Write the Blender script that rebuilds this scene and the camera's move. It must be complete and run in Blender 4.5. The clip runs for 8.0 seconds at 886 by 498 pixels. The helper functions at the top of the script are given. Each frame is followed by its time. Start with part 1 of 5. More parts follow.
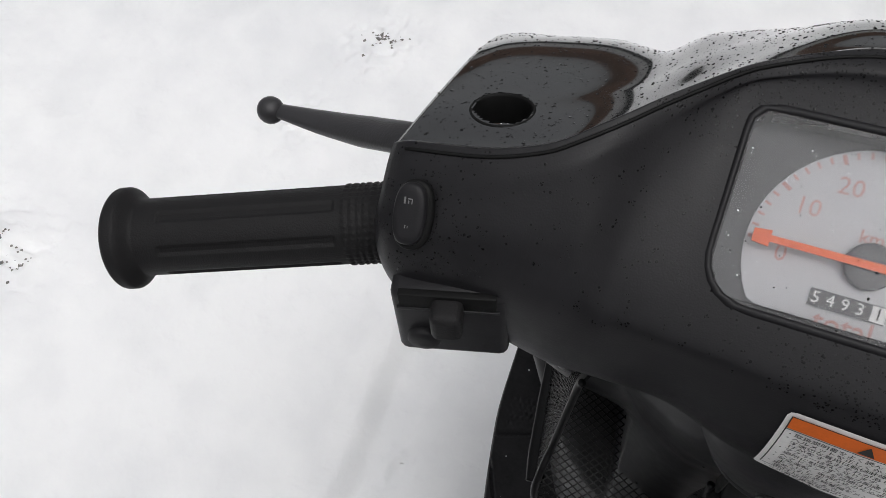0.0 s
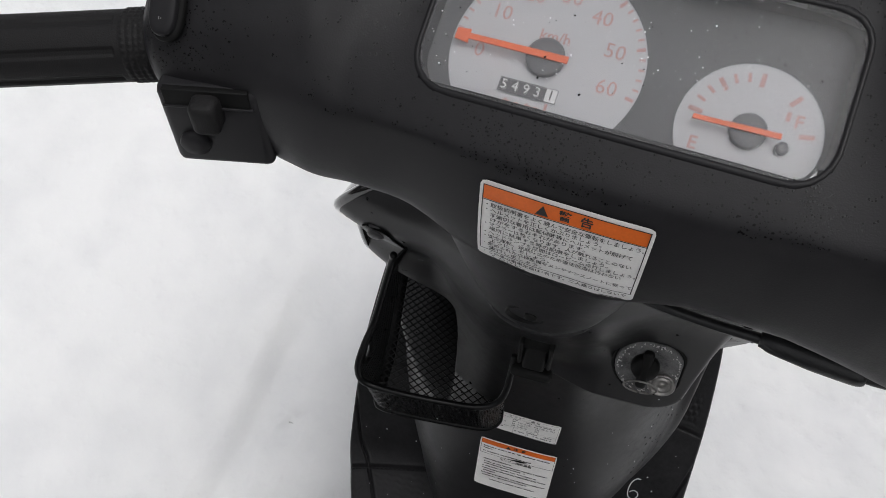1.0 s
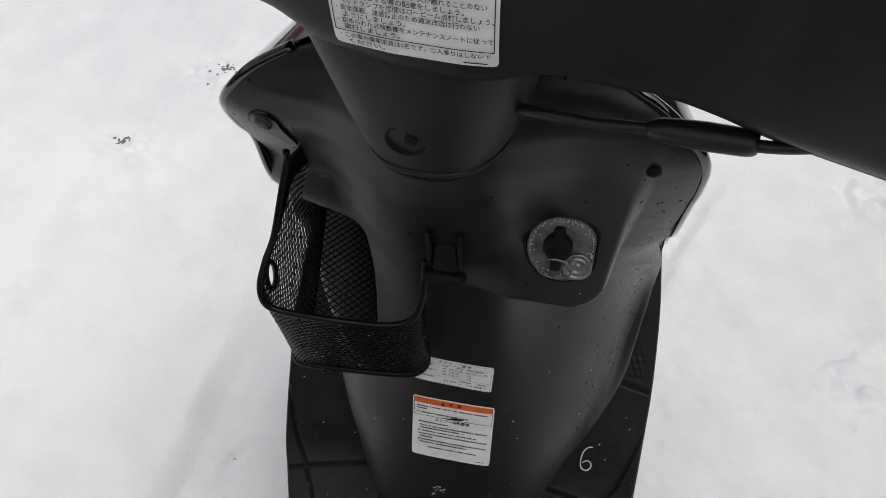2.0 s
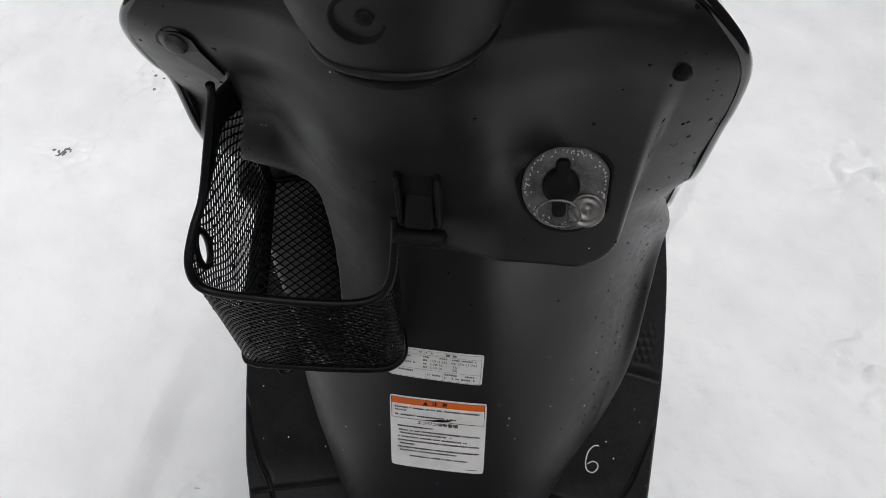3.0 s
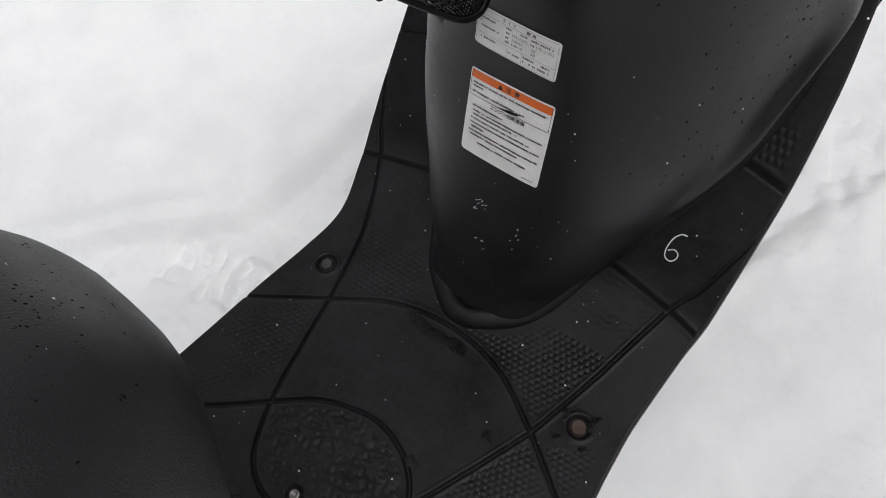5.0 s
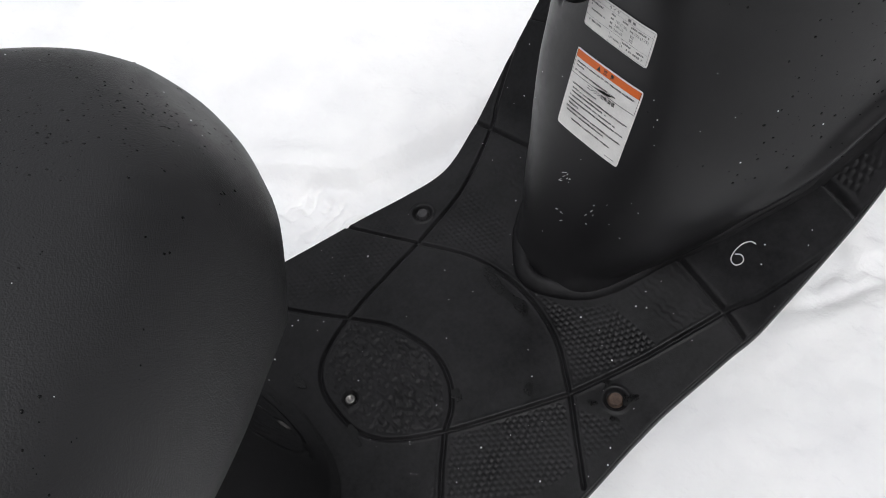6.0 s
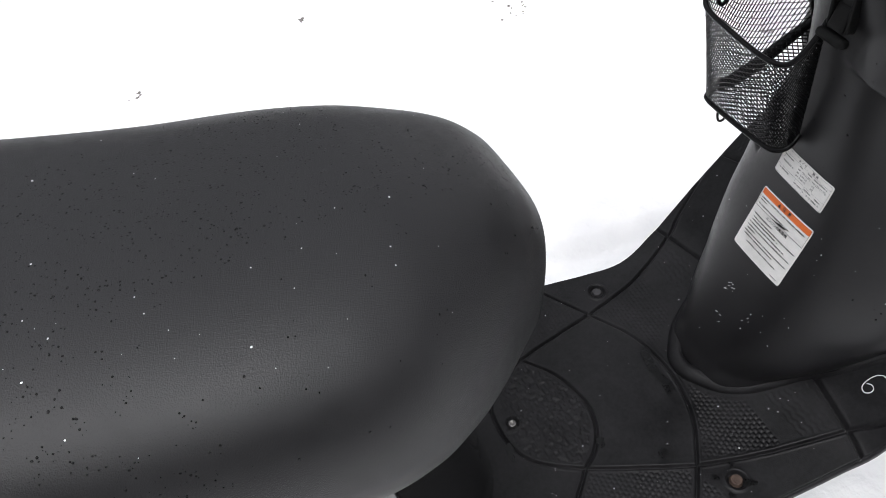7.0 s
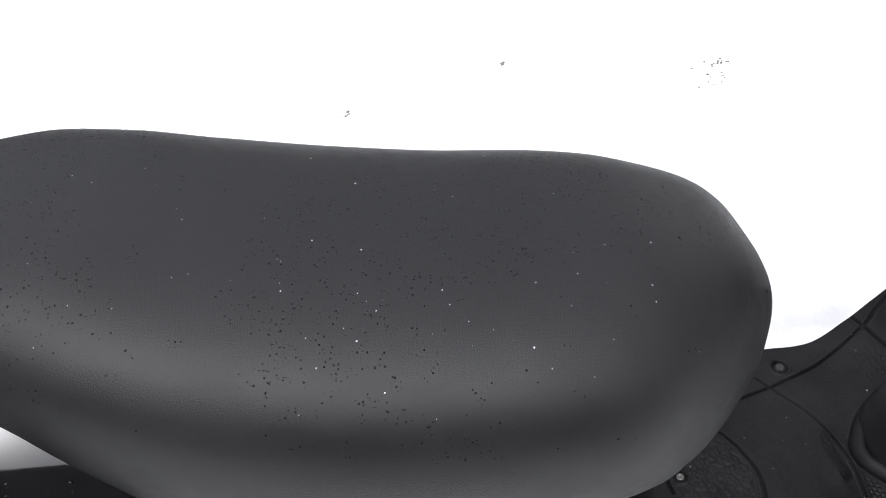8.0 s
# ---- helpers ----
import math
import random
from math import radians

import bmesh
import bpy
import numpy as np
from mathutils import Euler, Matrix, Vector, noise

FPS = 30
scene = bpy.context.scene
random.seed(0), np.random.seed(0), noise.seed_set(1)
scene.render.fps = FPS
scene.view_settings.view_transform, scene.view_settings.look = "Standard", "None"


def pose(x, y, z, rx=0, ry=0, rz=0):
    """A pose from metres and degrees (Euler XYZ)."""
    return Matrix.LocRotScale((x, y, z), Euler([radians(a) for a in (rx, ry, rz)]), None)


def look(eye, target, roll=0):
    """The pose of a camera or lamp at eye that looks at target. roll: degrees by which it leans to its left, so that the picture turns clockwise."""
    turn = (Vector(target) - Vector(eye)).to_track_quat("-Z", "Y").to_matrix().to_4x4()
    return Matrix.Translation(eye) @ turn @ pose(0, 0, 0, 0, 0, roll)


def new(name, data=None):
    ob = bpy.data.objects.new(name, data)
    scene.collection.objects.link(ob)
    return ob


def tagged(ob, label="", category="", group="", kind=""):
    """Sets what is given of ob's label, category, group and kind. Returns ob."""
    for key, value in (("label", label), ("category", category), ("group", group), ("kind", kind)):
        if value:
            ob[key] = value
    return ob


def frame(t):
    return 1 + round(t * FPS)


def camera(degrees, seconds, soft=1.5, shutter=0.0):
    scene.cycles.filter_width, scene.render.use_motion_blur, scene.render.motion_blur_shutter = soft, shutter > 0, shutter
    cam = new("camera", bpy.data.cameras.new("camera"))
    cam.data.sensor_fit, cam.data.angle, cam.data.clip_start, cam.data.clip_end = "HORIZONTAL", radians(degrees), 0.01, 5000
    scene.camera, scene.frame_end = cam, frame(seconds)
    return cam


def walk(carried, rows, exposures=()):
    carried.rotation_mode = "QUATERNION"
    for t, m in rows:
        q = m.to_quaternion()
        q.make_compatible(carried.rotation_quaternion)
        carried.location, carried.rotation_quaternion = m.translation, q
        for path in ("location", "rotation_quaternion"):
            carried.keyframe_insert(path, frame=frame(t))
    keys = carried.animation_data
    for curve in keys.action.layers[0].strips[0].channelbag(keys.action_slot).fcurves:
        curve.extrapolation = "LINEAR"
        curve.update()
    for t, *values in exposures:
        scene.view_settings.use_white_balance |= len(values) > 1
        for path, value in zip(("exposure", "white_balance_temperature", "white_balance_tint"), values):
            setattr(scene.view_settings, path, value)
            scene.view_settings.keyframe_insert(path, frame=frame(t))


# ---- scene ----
cam = camera(60.7, 8.0, soft=0.8)
PATH = [
    (0, (-0.082, -0.054, 1.133), (-0.588, 0.923, -0.537), -10.3),
    (0.3, (-0.062, -0.063, 1.134), (-0.526, 0.967, -0.517), -7.0),
    (0.5, (-0.042, -0.071, 1.134), (-0.478, 0.978, -0.511), -5.0),
    (0.7, (-0.020, -0.083, 1.135), (-0.412, 0.961, -0.525), -3.4),
    (1, (0.011, -0.118, 1.117), (-0.339, 0.943, -0.541), -1.7),
    (1.2, (0.033, -0.154, 1.101), (-0.324, 0.939, -0.536), -1.6),
    (1.5, (0.059, -0.171, 1.071), (-0.309, 0.956, -0.539), -1.9),
    (1.7, (0.068, -0.186, 1.053), (-0.281, 1.001, -0.519), -2.0),
    (2.8, (0.059, -0.161, 0.95), (-0.187, 1.166, -0.525), -2.5),
    (3, (0.055, -0.15, 0.934), (-0.183, 1.157, -0.56), -2.7),
    (3.5, (0.05, -0.141, 0.912), (-0.15, 1.083, -0.656), -1.2),
    (4, (0.071, -0.166, 0.897), (-0.171, 0.956, -0.741), 0.2),
    (4.2, (0.102, -0.175, 0.883), (-0.268, 0.887, -0.767), -2.0),
    (4.5, (0.147, -0.176, 0.875), (-0.39, 0.75, -0.814), -5.6),
    (5, (0.21, -0.165, 0.849), (-0.573, 0.539, -0.851), -10.6),
    (5.2, (0.227, -0.166, 0.839), (-0.613, 0.479, -0.857), -11.3),
    (6.3, (0.316, -0.221, 0.901), (-0.793, 0.23, -0.701), -12.3),
    (6.5, (0.336, -0.246, 0.929), (-0.848, 0.185, -0.625), -11.2),
    (6.8, (0.360, -0.287, 0.967), (-0.914, 0.098, -0.523), -9.0),
    (7, (0.369, -0.31, 0.981), (-0.957, 0.035, -0.475), -7.8),
    (7.2, (0.378, -0.329, 0.994), (-0.997, -0.05, -0.431), -7.5),
    (7.5, (0.391, -0.354, 1.014), (-1.038, -0.186, -0.376), -7.2),
    (8, (0.404, -0.391, 1.029), (-1.076, -0.365, -0.315), -7.7),
]
SKY, SUN = 0.124, 0.34
EXPOSURES = ((0, 0.02, 6420, 10), (0.6, 0.02, 6420, 10), (1.2, -0.02, 6420, 10), (1.6, -0.07, 6420, 10), (2.6, 0.04, 6420, 10), (3.6, 0.02, 6420, 10), (4.0, 0.00, 6420, 10), (4.6, 0.00, 6420, 10), (5.2, 0.13, 6420, 10), (6.3, 0.47, 6350, 10), (7.0, 0.64, 6310, 11), (8, 0.87, 6250, 12))
walk(cam, [(t, look(eye, target, roll)) for t, eye, target, roll in PATH], EXPOSURES)

# ---- world and light: an overcast winter day ----
world = bpy.data.worlds.new("overcast_sky")
scene.world = world
world.use_nodes = True
wn, wl = world.node_tree.nodes, world.node_tree.links
wn.clear()
sky = wn.new("ShaderNodeTexSky")
sky.sky_type = 'NISHITA'
sky.sun_disc = False
sky.sun_elevation = radians(67)
sky.sun_rotation = radians(112)
sky.air_density, sky.dust_density, sky.ozone_density = 1.0, 6.0, 0.6
cloud = wn.new("ShaderNodeHueSaturation")      # thick cloud takes the blue out of the sky
cloud.inputs["Saturation"].default_value = 0.12
wback = wn.new("ShaderNodeBackground")
wback.inputs["Strength"].default_value = SKY
wout = wn.new("ShaderNodeOutputWorld")
wl.new(sky.outputs[0], cloud.inputs["Color"])
wl.new(cloud.outputs[0], wback.inputs["Color"])
wl.new(wback.outputs[0], wout.inputs["Surface"])
sun_data = bpy.data.lights.new("sun", 'SUN')
sun_data.energy, sun_data.angle, sun_data.color = SUN, radians(120), (1.0, 0.98, 0.95)
sun_ob = new("sun", sun_data)
sun_ob.matrix_world = look((1.0, -0.4, 3.4), (0, 0, 0))

# ---- materials ----
def mat(name, colour, rough=0.5, metal=0.0, spec=0.5, coat=0.0, grain=0.0, grain_size=800.0, stain=0.0, stain_size=14.0,
        rough_var=0.0, dimple=0.0, dimple_size=200.0, tint=None):
    """A procedural surface: base colour with grain and stains at two scales, roughness variation and fine relief."""
    m = bpy.data.materials.new(name)
    m.use_nodes = True
    n, l = m.node_tree.nodes, m.node_tree.links
    p = n["Principled BSDF"]
    p.inputs["Base Color"].default_value = (*colour, 1)
    p.inputs["Roughness"].default_value = rough
    p.inputs["Metallic"].default_value = metal
    p.inputs["Specular IOR Level"].default_value = spec
    p.inputs["Coat Weight"].default_value = coat
    p.inputs["Coat Roughness"].default_value = 0.06
    tc = n.new("ShaderNodeTexCoord")
    if stain or rough_var:
        big = n.new("ShaderNodeTexNoise")
        big.inputs["Scale"].default_value, big.inputs["Detail"].default_value, big.inputs["Roughness"].default_value = stain_size, 6, 0.65
        l.new(tc.outputs["Object"], big.inputs["Vector"])
        fine = n.new("ShaderNodeTexNoise")
        fine.inputs["Scale"].default_value, fine.inputs["Detail"].default_value = stain_size * 16, 3
        l.new(tc.outputs["Object"], fine.inputs["Vector"])
        add = n.new("ShaderNodeMath")
        add.operation = 'MULTIPLY_ADD'
        add.inputs[1].default_value = 0.35
        l.new(fine.outputs["Fac"], add.inputs[0])
        l.new(big.outputs["Fac"], add.inputs[2])
        if stain:
            ramp = n.new("ShaderNodeMapRange")
            ramp.inputs[1].default_value, ramp.inputs[2].default_value = 0.45, 0.95
            l.new(add.outputs[0], ramp.inputs[0])
            mix = n.new("ShaderNodeMix")
            mix.data_type = 'RGBA'
            mix.inputs["A"].default_value = (*[c * (1 - stain) for c in colour], 1)
            mix.inputs["B"].default_value = (*(tint or [min(1, c * (1 + stain)) for c in colour]), 1)
            l.new(ramp.outputs[0], mix.inputs["Factor"])
            l.new(mix.outputs["Result"], p.inputs["Base Color"])
        if rough_var:
            rr = n.new("ShaderNodeMapRange")
            rr.inputs[1].default_value, rr.inputs[2].default_value = 0.4, 0.95
            rr.inputs[3].default_value, rr.inputs[4].default_value = max(0.02, rough - rough_var), min(1, rough + rough_var)
            l.new(add.outputs[0], rr.inputs[0])
            l.new(rr.outputs[0], p.inputs["Roughness"])
    last = None
    if grain:
        g = n.new("ShaderNodeTexNoise")
        g.inputs["Scale"].default_value, g.inputs["Detail"].default_value = grain_size, 3
        l.new(tc.outputs["Object"], g.inputs["Vector"])
        b = n.new("ShaderNodeBump")
        b.inputs["Strength"].default_value, b.inputs["Distance"].default_value = grain, 0.001
        l.new(g.outputs["Fac"], b.inputs["Height"])
        last = b
    if dimple:
        v = n.new("ShaderNodeTexVoronoi")
        v.inputs["Scale"].default_value = dimple_size
        l.new(tc.outputs["Object"], v.inputs["Vector"])
        b = n.new("ShaderNodeBump")
        b.inputs["Strength"].default_value, b.inputs["Distance"].default_value = dimple, 0.001
        l.new(v.outputs["Distance"], b.inputs["Height"])
        if last:
            l.new(last.outputs[0], b.inputs["Normal"])
        last = b
    if last:
        l.new(last.outputs[0], p.inputs["Normal"])
    return m


matte_black = mat("matte_black_plastic", (0.0135, 0.0130, 0.0145), 0.46, spec=0.24, stain=0.25, grain=0.09, grain_size=1500, rough_var=0.1)
panel_black = mat("worn_black_panel", (0.0112, 0.0109, 0.0119), 0.40, spec=0.42, stain=0.3, stain_size=9, grain=0.08, grain_size=1300, rough_var=0.12)
gloss_black = mat("gloss_black_paint", (0.006, 0.006, 0.0065), 0.09, coat=1.0, stain=0.2, rough_var=0.03)
floor_black = mat("footboard_rubber_plastic", (0.0046, 0.0045, 0.0051), 0.48, spec=0.22, stain=0.4, stain_size=16, grain=0.2, grain_size=1100, rough_var=0.16, tint=(0.018, 0.0175, 0.019))
rubber = mat("grip_rubber", (0.011, 0.0105, 0.011), 0.6, spec=0.22, stain=0.25, grain=0.3, grain_size=1600, rough_var=0.08)
seat_vinyl = mat("seat_vinyl", (0.0150, 0.0149, 0.0160), 0.46, spec=0.42, stain=0.22, stain_size=7, grain=0.25, grain_size=1800, rough_var=0.1, dimple=0.12, dimple_size=900)
dark_metal = mat("dark_painted_metal", (0.025, 0.024, 0.026), 0.4, stain=0.3, grain=0.2, rough_var=0.1)
mesh_black = mat("coated_mesh_metal", (0.004, 0.004, 0.0044), 0.34, spec=0.17, stain=0.3, rough_var=0.1)
# near-black for real black parts, and for shade coloured into gaps and hollows
void_black = mat("black_parts_and_shade", (0.005, 0.005, 0.005), 0.6, spec=0.18, rough_var=0.15, stain=0.3, stain_size=60)
steel = mat("worn_steel", (0.27, 0.26, 0.25), 0.38, metal=1.0, stain=0.45, stain_size=160, grain=0.3, rough_var=0.2)
lock_alloy = mat("scratched_lock_alloy", (0.060, 0.060, 0.064), 0.5, metal=0.3, stain=0.6, stain_size=90, tint=(0.20, 0.20, 0.20), grain=0.4, grain_size=700, rough_var=0.2)
rust = mat("rusty_bolt", (0.075, 0.050, 0.038), 0.7, metal=0.4, stain=0.5, stain_size=220, grain=0.4)
tyre = mat("tyre_rubber", (0.022, 0.022, 0.022), 0.75, stain=0.3, grain=0.4)
rim_metal = mat("rim_metal", (0.35, 0.35, 0.36), 0.35, metal=1.0, stain=0.3, rough_var=0.1)
label_white = mat("label_vinyl_white", (0.80, 0.79, 0.77), 0.35, stain=0.1, stain_size=60)
label_orange = mat("label_orange", (0.72, 0.14, 0.015), 0.4, stain=0.12, stain_size=60)
ink_black = mat("ink_black", (0.02, 0.02, 0.02), 0.5)
ink_grey = mat("ink_grey", (0.16, 0.16, 0.16), 0.5)
dial_white = mat("dial_white", (0.50, 0.50, 0.52), 0.6)
dial_grey = mat("dial_grey", (0.085, 0.085, 0.090), 0.6)
dial_red = mat("dial_red_print", (0.50, 0.30, 0.28), 0.6, stain=0.08, stain_size=60)
needle_orange = mat("needle_orange", (0.75, 0.13, 0.035), 0.5)
hub_grey = mat("needle_hub_grey", (0.11, 0.11, 0.115), 0.5)
odo_black = mat("odometer_drum", (0.09, 0.09, 0.094), 0.5)
white_print = mat("white_print", (0.7, 0.7, 0.7), 0.5)
worn_bright = mat("bare_worn_alloy", (0.55, 0.54, 0.53), 0.45, metal=0.6, stain=0.4, stain_size=300, grain=0.3)
chalk = mat("white_paint_marker", (0.62, 0.62, 0.62), 0.7, stain=0.25, stain_size=300)
cable_black = mat("cable_sheath", (0.013, 0.013, 0.014), 0.4, grain=0.2)
grit = mat("dirt_grit", (0.20, 0.19, 0.18), 0.9, stain=0.5, stain_size=200)
grain_white = mat("white_grain", (0.85, 0.86, 0.88), 0.6)

# clear cover of the instruments: thin, misted plastic
lens_clear = bpy.data.materials.new("misted_clear_plastic")
lens_clear.use_nodes = True
ln, ll = lens_clear.node_tree.nodes, lens_clear.node_tree.links
ln.clear()
lo = ln.new("ShaderNodeOutputMaterial")
tr = ln.new("ShaderNodeBsdfTransparent")
gl = ln.new("ShaderNodeBsdfGlossy")
gl.inputs["Roughness"].default_value = 0.12
m2 = ln.new("ShaderNodeMixShader")
fr = ln.new("ShaderNodeFresnel")
fr.inputs["IOR"].default_value = 1.3
mist = ln.new("ShaderNodeBsdfDiffuse")
mist.inputs["Color"].default_value = (0.62, 0.62, 0.64, 1)
breath = ln.new("ShaderNodeTexNoise")          # breath-like mist, thicker in patches
breath.inputs["Scale"].default_value, breath.inputs["Detail"].default_value = 26, 5
fog = ln.new("ShaderNodeMapRange")
fog.inputs[1].default_value, fog.inputs[2].default_value, fog.inputs[3].default_value, fog.inputs[4].default_value = 0.3, 0.75, 0.03, 0.14
m1 = ln.new("ShaderNodeMixShader")
ltc = ln.new("ShaderNodeTexCoord")
ll.new(ltc.outputs["Object"], breath.inputs["Vector"])
ll.new(breath.outputs["Fac"], fog.inputs[0])
haze = ln.new("ShaderNodeBsdfRefraction")
haze.inputs["Roughness"].default_value, haze.inputs["IOR"].default_value = 0.27, 1.22
m0 = ln.new("ShaderNodeMixShader")
m0.inputs["Fac"].default_value = 0.86
ll.new(tr.outputs[0], m0.inputs[1])
ll.new(haze.outputs[0], m0.inputs[2])
ll.new(fog.outputs[0], m1.inputs["Fac"])
ll.new(m0.outputs[0], m1.inputs[1])
ll.new(mist.outputs[0], m1.inputs[2])
ll.new(fr.outputs[0], m2.inputs["Fac"])
ll.new(m1.outputs[0], m2.inputs[1])
ll.new(gl.outputs[0], m2.inputs[2])
ll.new(m2.outputs[0], lo.inputs["Surface"])

# water drops
drop_water = bpy.data.materials.new("water_drop")
drop_water.use_nodes = True
dp = drop_water.node_tree.nodes["Principled BSDF"]
dp.inputs["Base Color"].default_value = (0.003, 0.003, 0.0033, 1)
dp.inputs["Roughness"].default_value = 0.04
dp.inputs["IOR"].default_value = 1.33

wet_speck = bpy.data.materials.new("wet_speck")
wet_speck.use_nodes = True
dp = wet_speck.node_tree.nodes["Principled BSDF"]
dp.inputs["Base Color"].default_value = (0.0025, 0.0025, 0.0028, 1)
dp.inputs["Roughness"].default_value = 0.20
dp.inputs["Specular IOR Level"].default_value = 0.2

soaked = mat("soaked_plastic", (0.0035, 0.0035, 0.0038), 0.30, spec=0.25, stain=0.3, stain_size=60, rough_var=0.12)

# snow
snow = bpy.data.materials.new("trodden_snow")
snow.use_nodes = True
sn, sl = snow.node_tree.nodes, snow.node_tree.links
sp = sn["Principled BSDF"]
sp.inputs["Roughness"].default_value = 0.75
sp.inputs["Specular IOR Level"].default_value = 0.2
stc = sn.new("ShaderNodeTexCoord")
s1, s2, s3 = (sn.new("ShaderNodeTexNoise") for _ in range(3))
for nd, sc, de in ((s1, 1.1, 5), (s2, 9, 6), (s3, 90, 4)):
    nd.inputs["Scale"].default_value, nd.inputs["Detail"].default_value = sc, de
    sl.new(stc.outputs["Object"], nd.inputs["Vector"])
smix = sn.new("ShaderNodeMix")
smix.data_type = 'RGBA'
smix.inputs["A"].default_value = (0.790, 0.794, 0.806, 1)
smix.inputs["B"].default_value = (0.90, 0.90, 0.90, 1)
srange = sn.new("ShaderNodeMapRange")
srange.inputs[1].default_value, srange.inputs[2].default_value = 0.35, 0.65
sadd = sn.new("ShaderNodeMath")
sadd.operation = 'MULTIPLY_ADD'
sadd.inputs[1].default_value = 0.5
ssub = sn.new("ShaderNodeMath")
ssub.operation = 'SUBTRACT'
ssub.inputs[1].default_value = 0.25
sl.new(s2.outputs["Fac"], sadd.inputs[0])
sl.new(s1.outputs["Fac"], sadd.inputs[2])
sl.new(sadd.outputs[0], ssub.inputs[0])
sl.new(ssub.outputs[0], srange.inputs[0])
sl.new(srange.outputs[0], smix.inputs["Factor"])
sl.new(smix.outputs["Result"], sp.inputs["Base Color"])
sb1, sb2 = sn.new("ShaderNodeBump"), sn.new("ShaderNodeBump")
sb1.inputs["Strength"].default_value, sb1.inputs["Distance"].default_value = 0.7, 0.019
sb2.inputs["Strength"].default_value, sb2.inputs["Distance"].default_value = 0.45, 0.003
sl.new(s2.outputs["Fac"], sb1.inputs["Height"])
sl.new(s3.outputs["Fac"], sb2.inputs["Height"])
sl.new(sb1.outputs[0], sb2.inputs["Normal"])
sl.new(sb2.outputs[0], sp.inputs["Normal"])


# ---- mesh helpers ----
def solid(name, verts, faces, material, parent=None, label="", smooth=True):
    me = bpy.data.meshes.new(name)
    me.from_pydata([tuple(float(c) for c in v) for v in verts], [], [tuple(int(i) for i in f) for f in faces])
    me.update()
    if smooth:
        me.polygons.foreach_set("use_smooth", [True] * len(me.polygons))
    me.materials.append(material)
    ob = new(name, me)
    if parent:
        ob.parent = parent
    if label:
        tagged(ob, label)
    return ob


def part(name, bm, material, parent, label="", smooth=True):
    """Links a bmesh as one mesh object under a thing or under a part."""
    me = bpy.data.meshes.new(name)
    bm.to_mesh(me)
    bm.free()
    if smooth:
        me.polygons.foreach_set("use_smooth", [True] * len(me.polygons))
    me.materials.append(material)
    ob = new(name, me)
    if parent:
        ob.parent = parent
    if label:
        tagged(ob, label)
    return ob


def grid_faces(nu, nv, wrap_u=False, wrap_v=False, flip=False):
    """Quads of a grid whose point (i, j) has the index i * nv + j."""
    out = []
    for i in range(nu if wrap_u else nu - 1):
        for j in range(nv if wrap_v else nv - 1):
            a, b = i * nv + j, ((i + 1) % nu) * nv + j
            c, d = ((i + 1) % nu) * nv + (j + 1) % nv, i * nv + (j + 1) % nv
            out.append((a, d, c, b) if flip else (a, b, c, d))
    return out


def sheet(P, thick, away):
    """A grid of points P[i, j] made into a sheet of that thickness, grown towards the vector away. Returns verts, faces."""
    nu, nv = P.shape[:2]
    A = P.reshape(-1, 3)
    B = A + np.array(away) * thick
    n = nu * nv
    f = grid_faces(nu, nv)
    f += [tuple(n + i for i in q[::-1]) for q in grid_faces(nu, nv)]
    rim = [i * nv for i in range(nu)] + [(nu - 1) * nv + j for j in range(1, nv)] + [i * nv + nv - 1 for i in range(nu - 2, -1, -1)] + list(range(nv - 2, 0, -1))
    for k in range(len(rim)):
        a, b = rim[k], rim[(k + 1) % len(rim)]
        f.append((b, a, a + n, b + n))
    return np.vstack([A, B]), f


def spline(xs, pts, at):
    """Smooth interpolation (monotone cubic) of rows pts given at xs."""
    xs, pts, at = np.asarray(xs, float), np.asarray(pts, float), np.atleast_1d(np.asarray(at, float))
    if pts.ndim == 1:
        pts = pts[:, None]
    h = np.diff(xs)[:, None]
    d = np.diff(pts, axis=0) / h
    m = np.zeros_like(pts)
    m[0], m[-1] = d[0], d[-1]
    same = d[:-1] * d[1:] > 0
    m[1:-1] = np.where(same, 2 * d[:-1] * d[1:] / np.where(same, d[:-1] + d[1:], 1), 0)
    i = np.clip(np.searchsorted(xs, at) - 1, 0, len(xs) - 2)
    hh = (xs[i + 1] - xs[i])[:, None]
    t = np.clip((at - xs[i])[:, None] / hh, 0, 1)
    r = (2 * t**3 - 3 * t**2 + 1) * pts[i] + (t**3 - 2 * t**2 + t) * hh * m[i] + (-2 * t**3 + 3 * t**2) * pts[i + 1] + (t**3 - t**2) * hh * m[i + 1]
    return r[:, 0] if r.shape[1] == 1 else r


def catmull(pts, n):
    """n points along a smooth curve through pts."""
    p = np.asarray(pts, float)
    p = np.vstack([2 * p[0] - p[1], p, 2 * p[-1] - p[-2]])
    k = len(p) - 3
    s = np.linspace(0, k, n)
    i = np.minimum(s.astype(int), k - 1)
    t = (s - i)[:, None]
    a, b, c, d = p[i], p[i + 1], p[i + 2], p[i + 3]
    return 0.5 * (2 * b + (c - a) * t + (2 * a - 5 * b + 4 * c - d) * t**2 + (3 * b - a - 3 * c + d) * t**3)


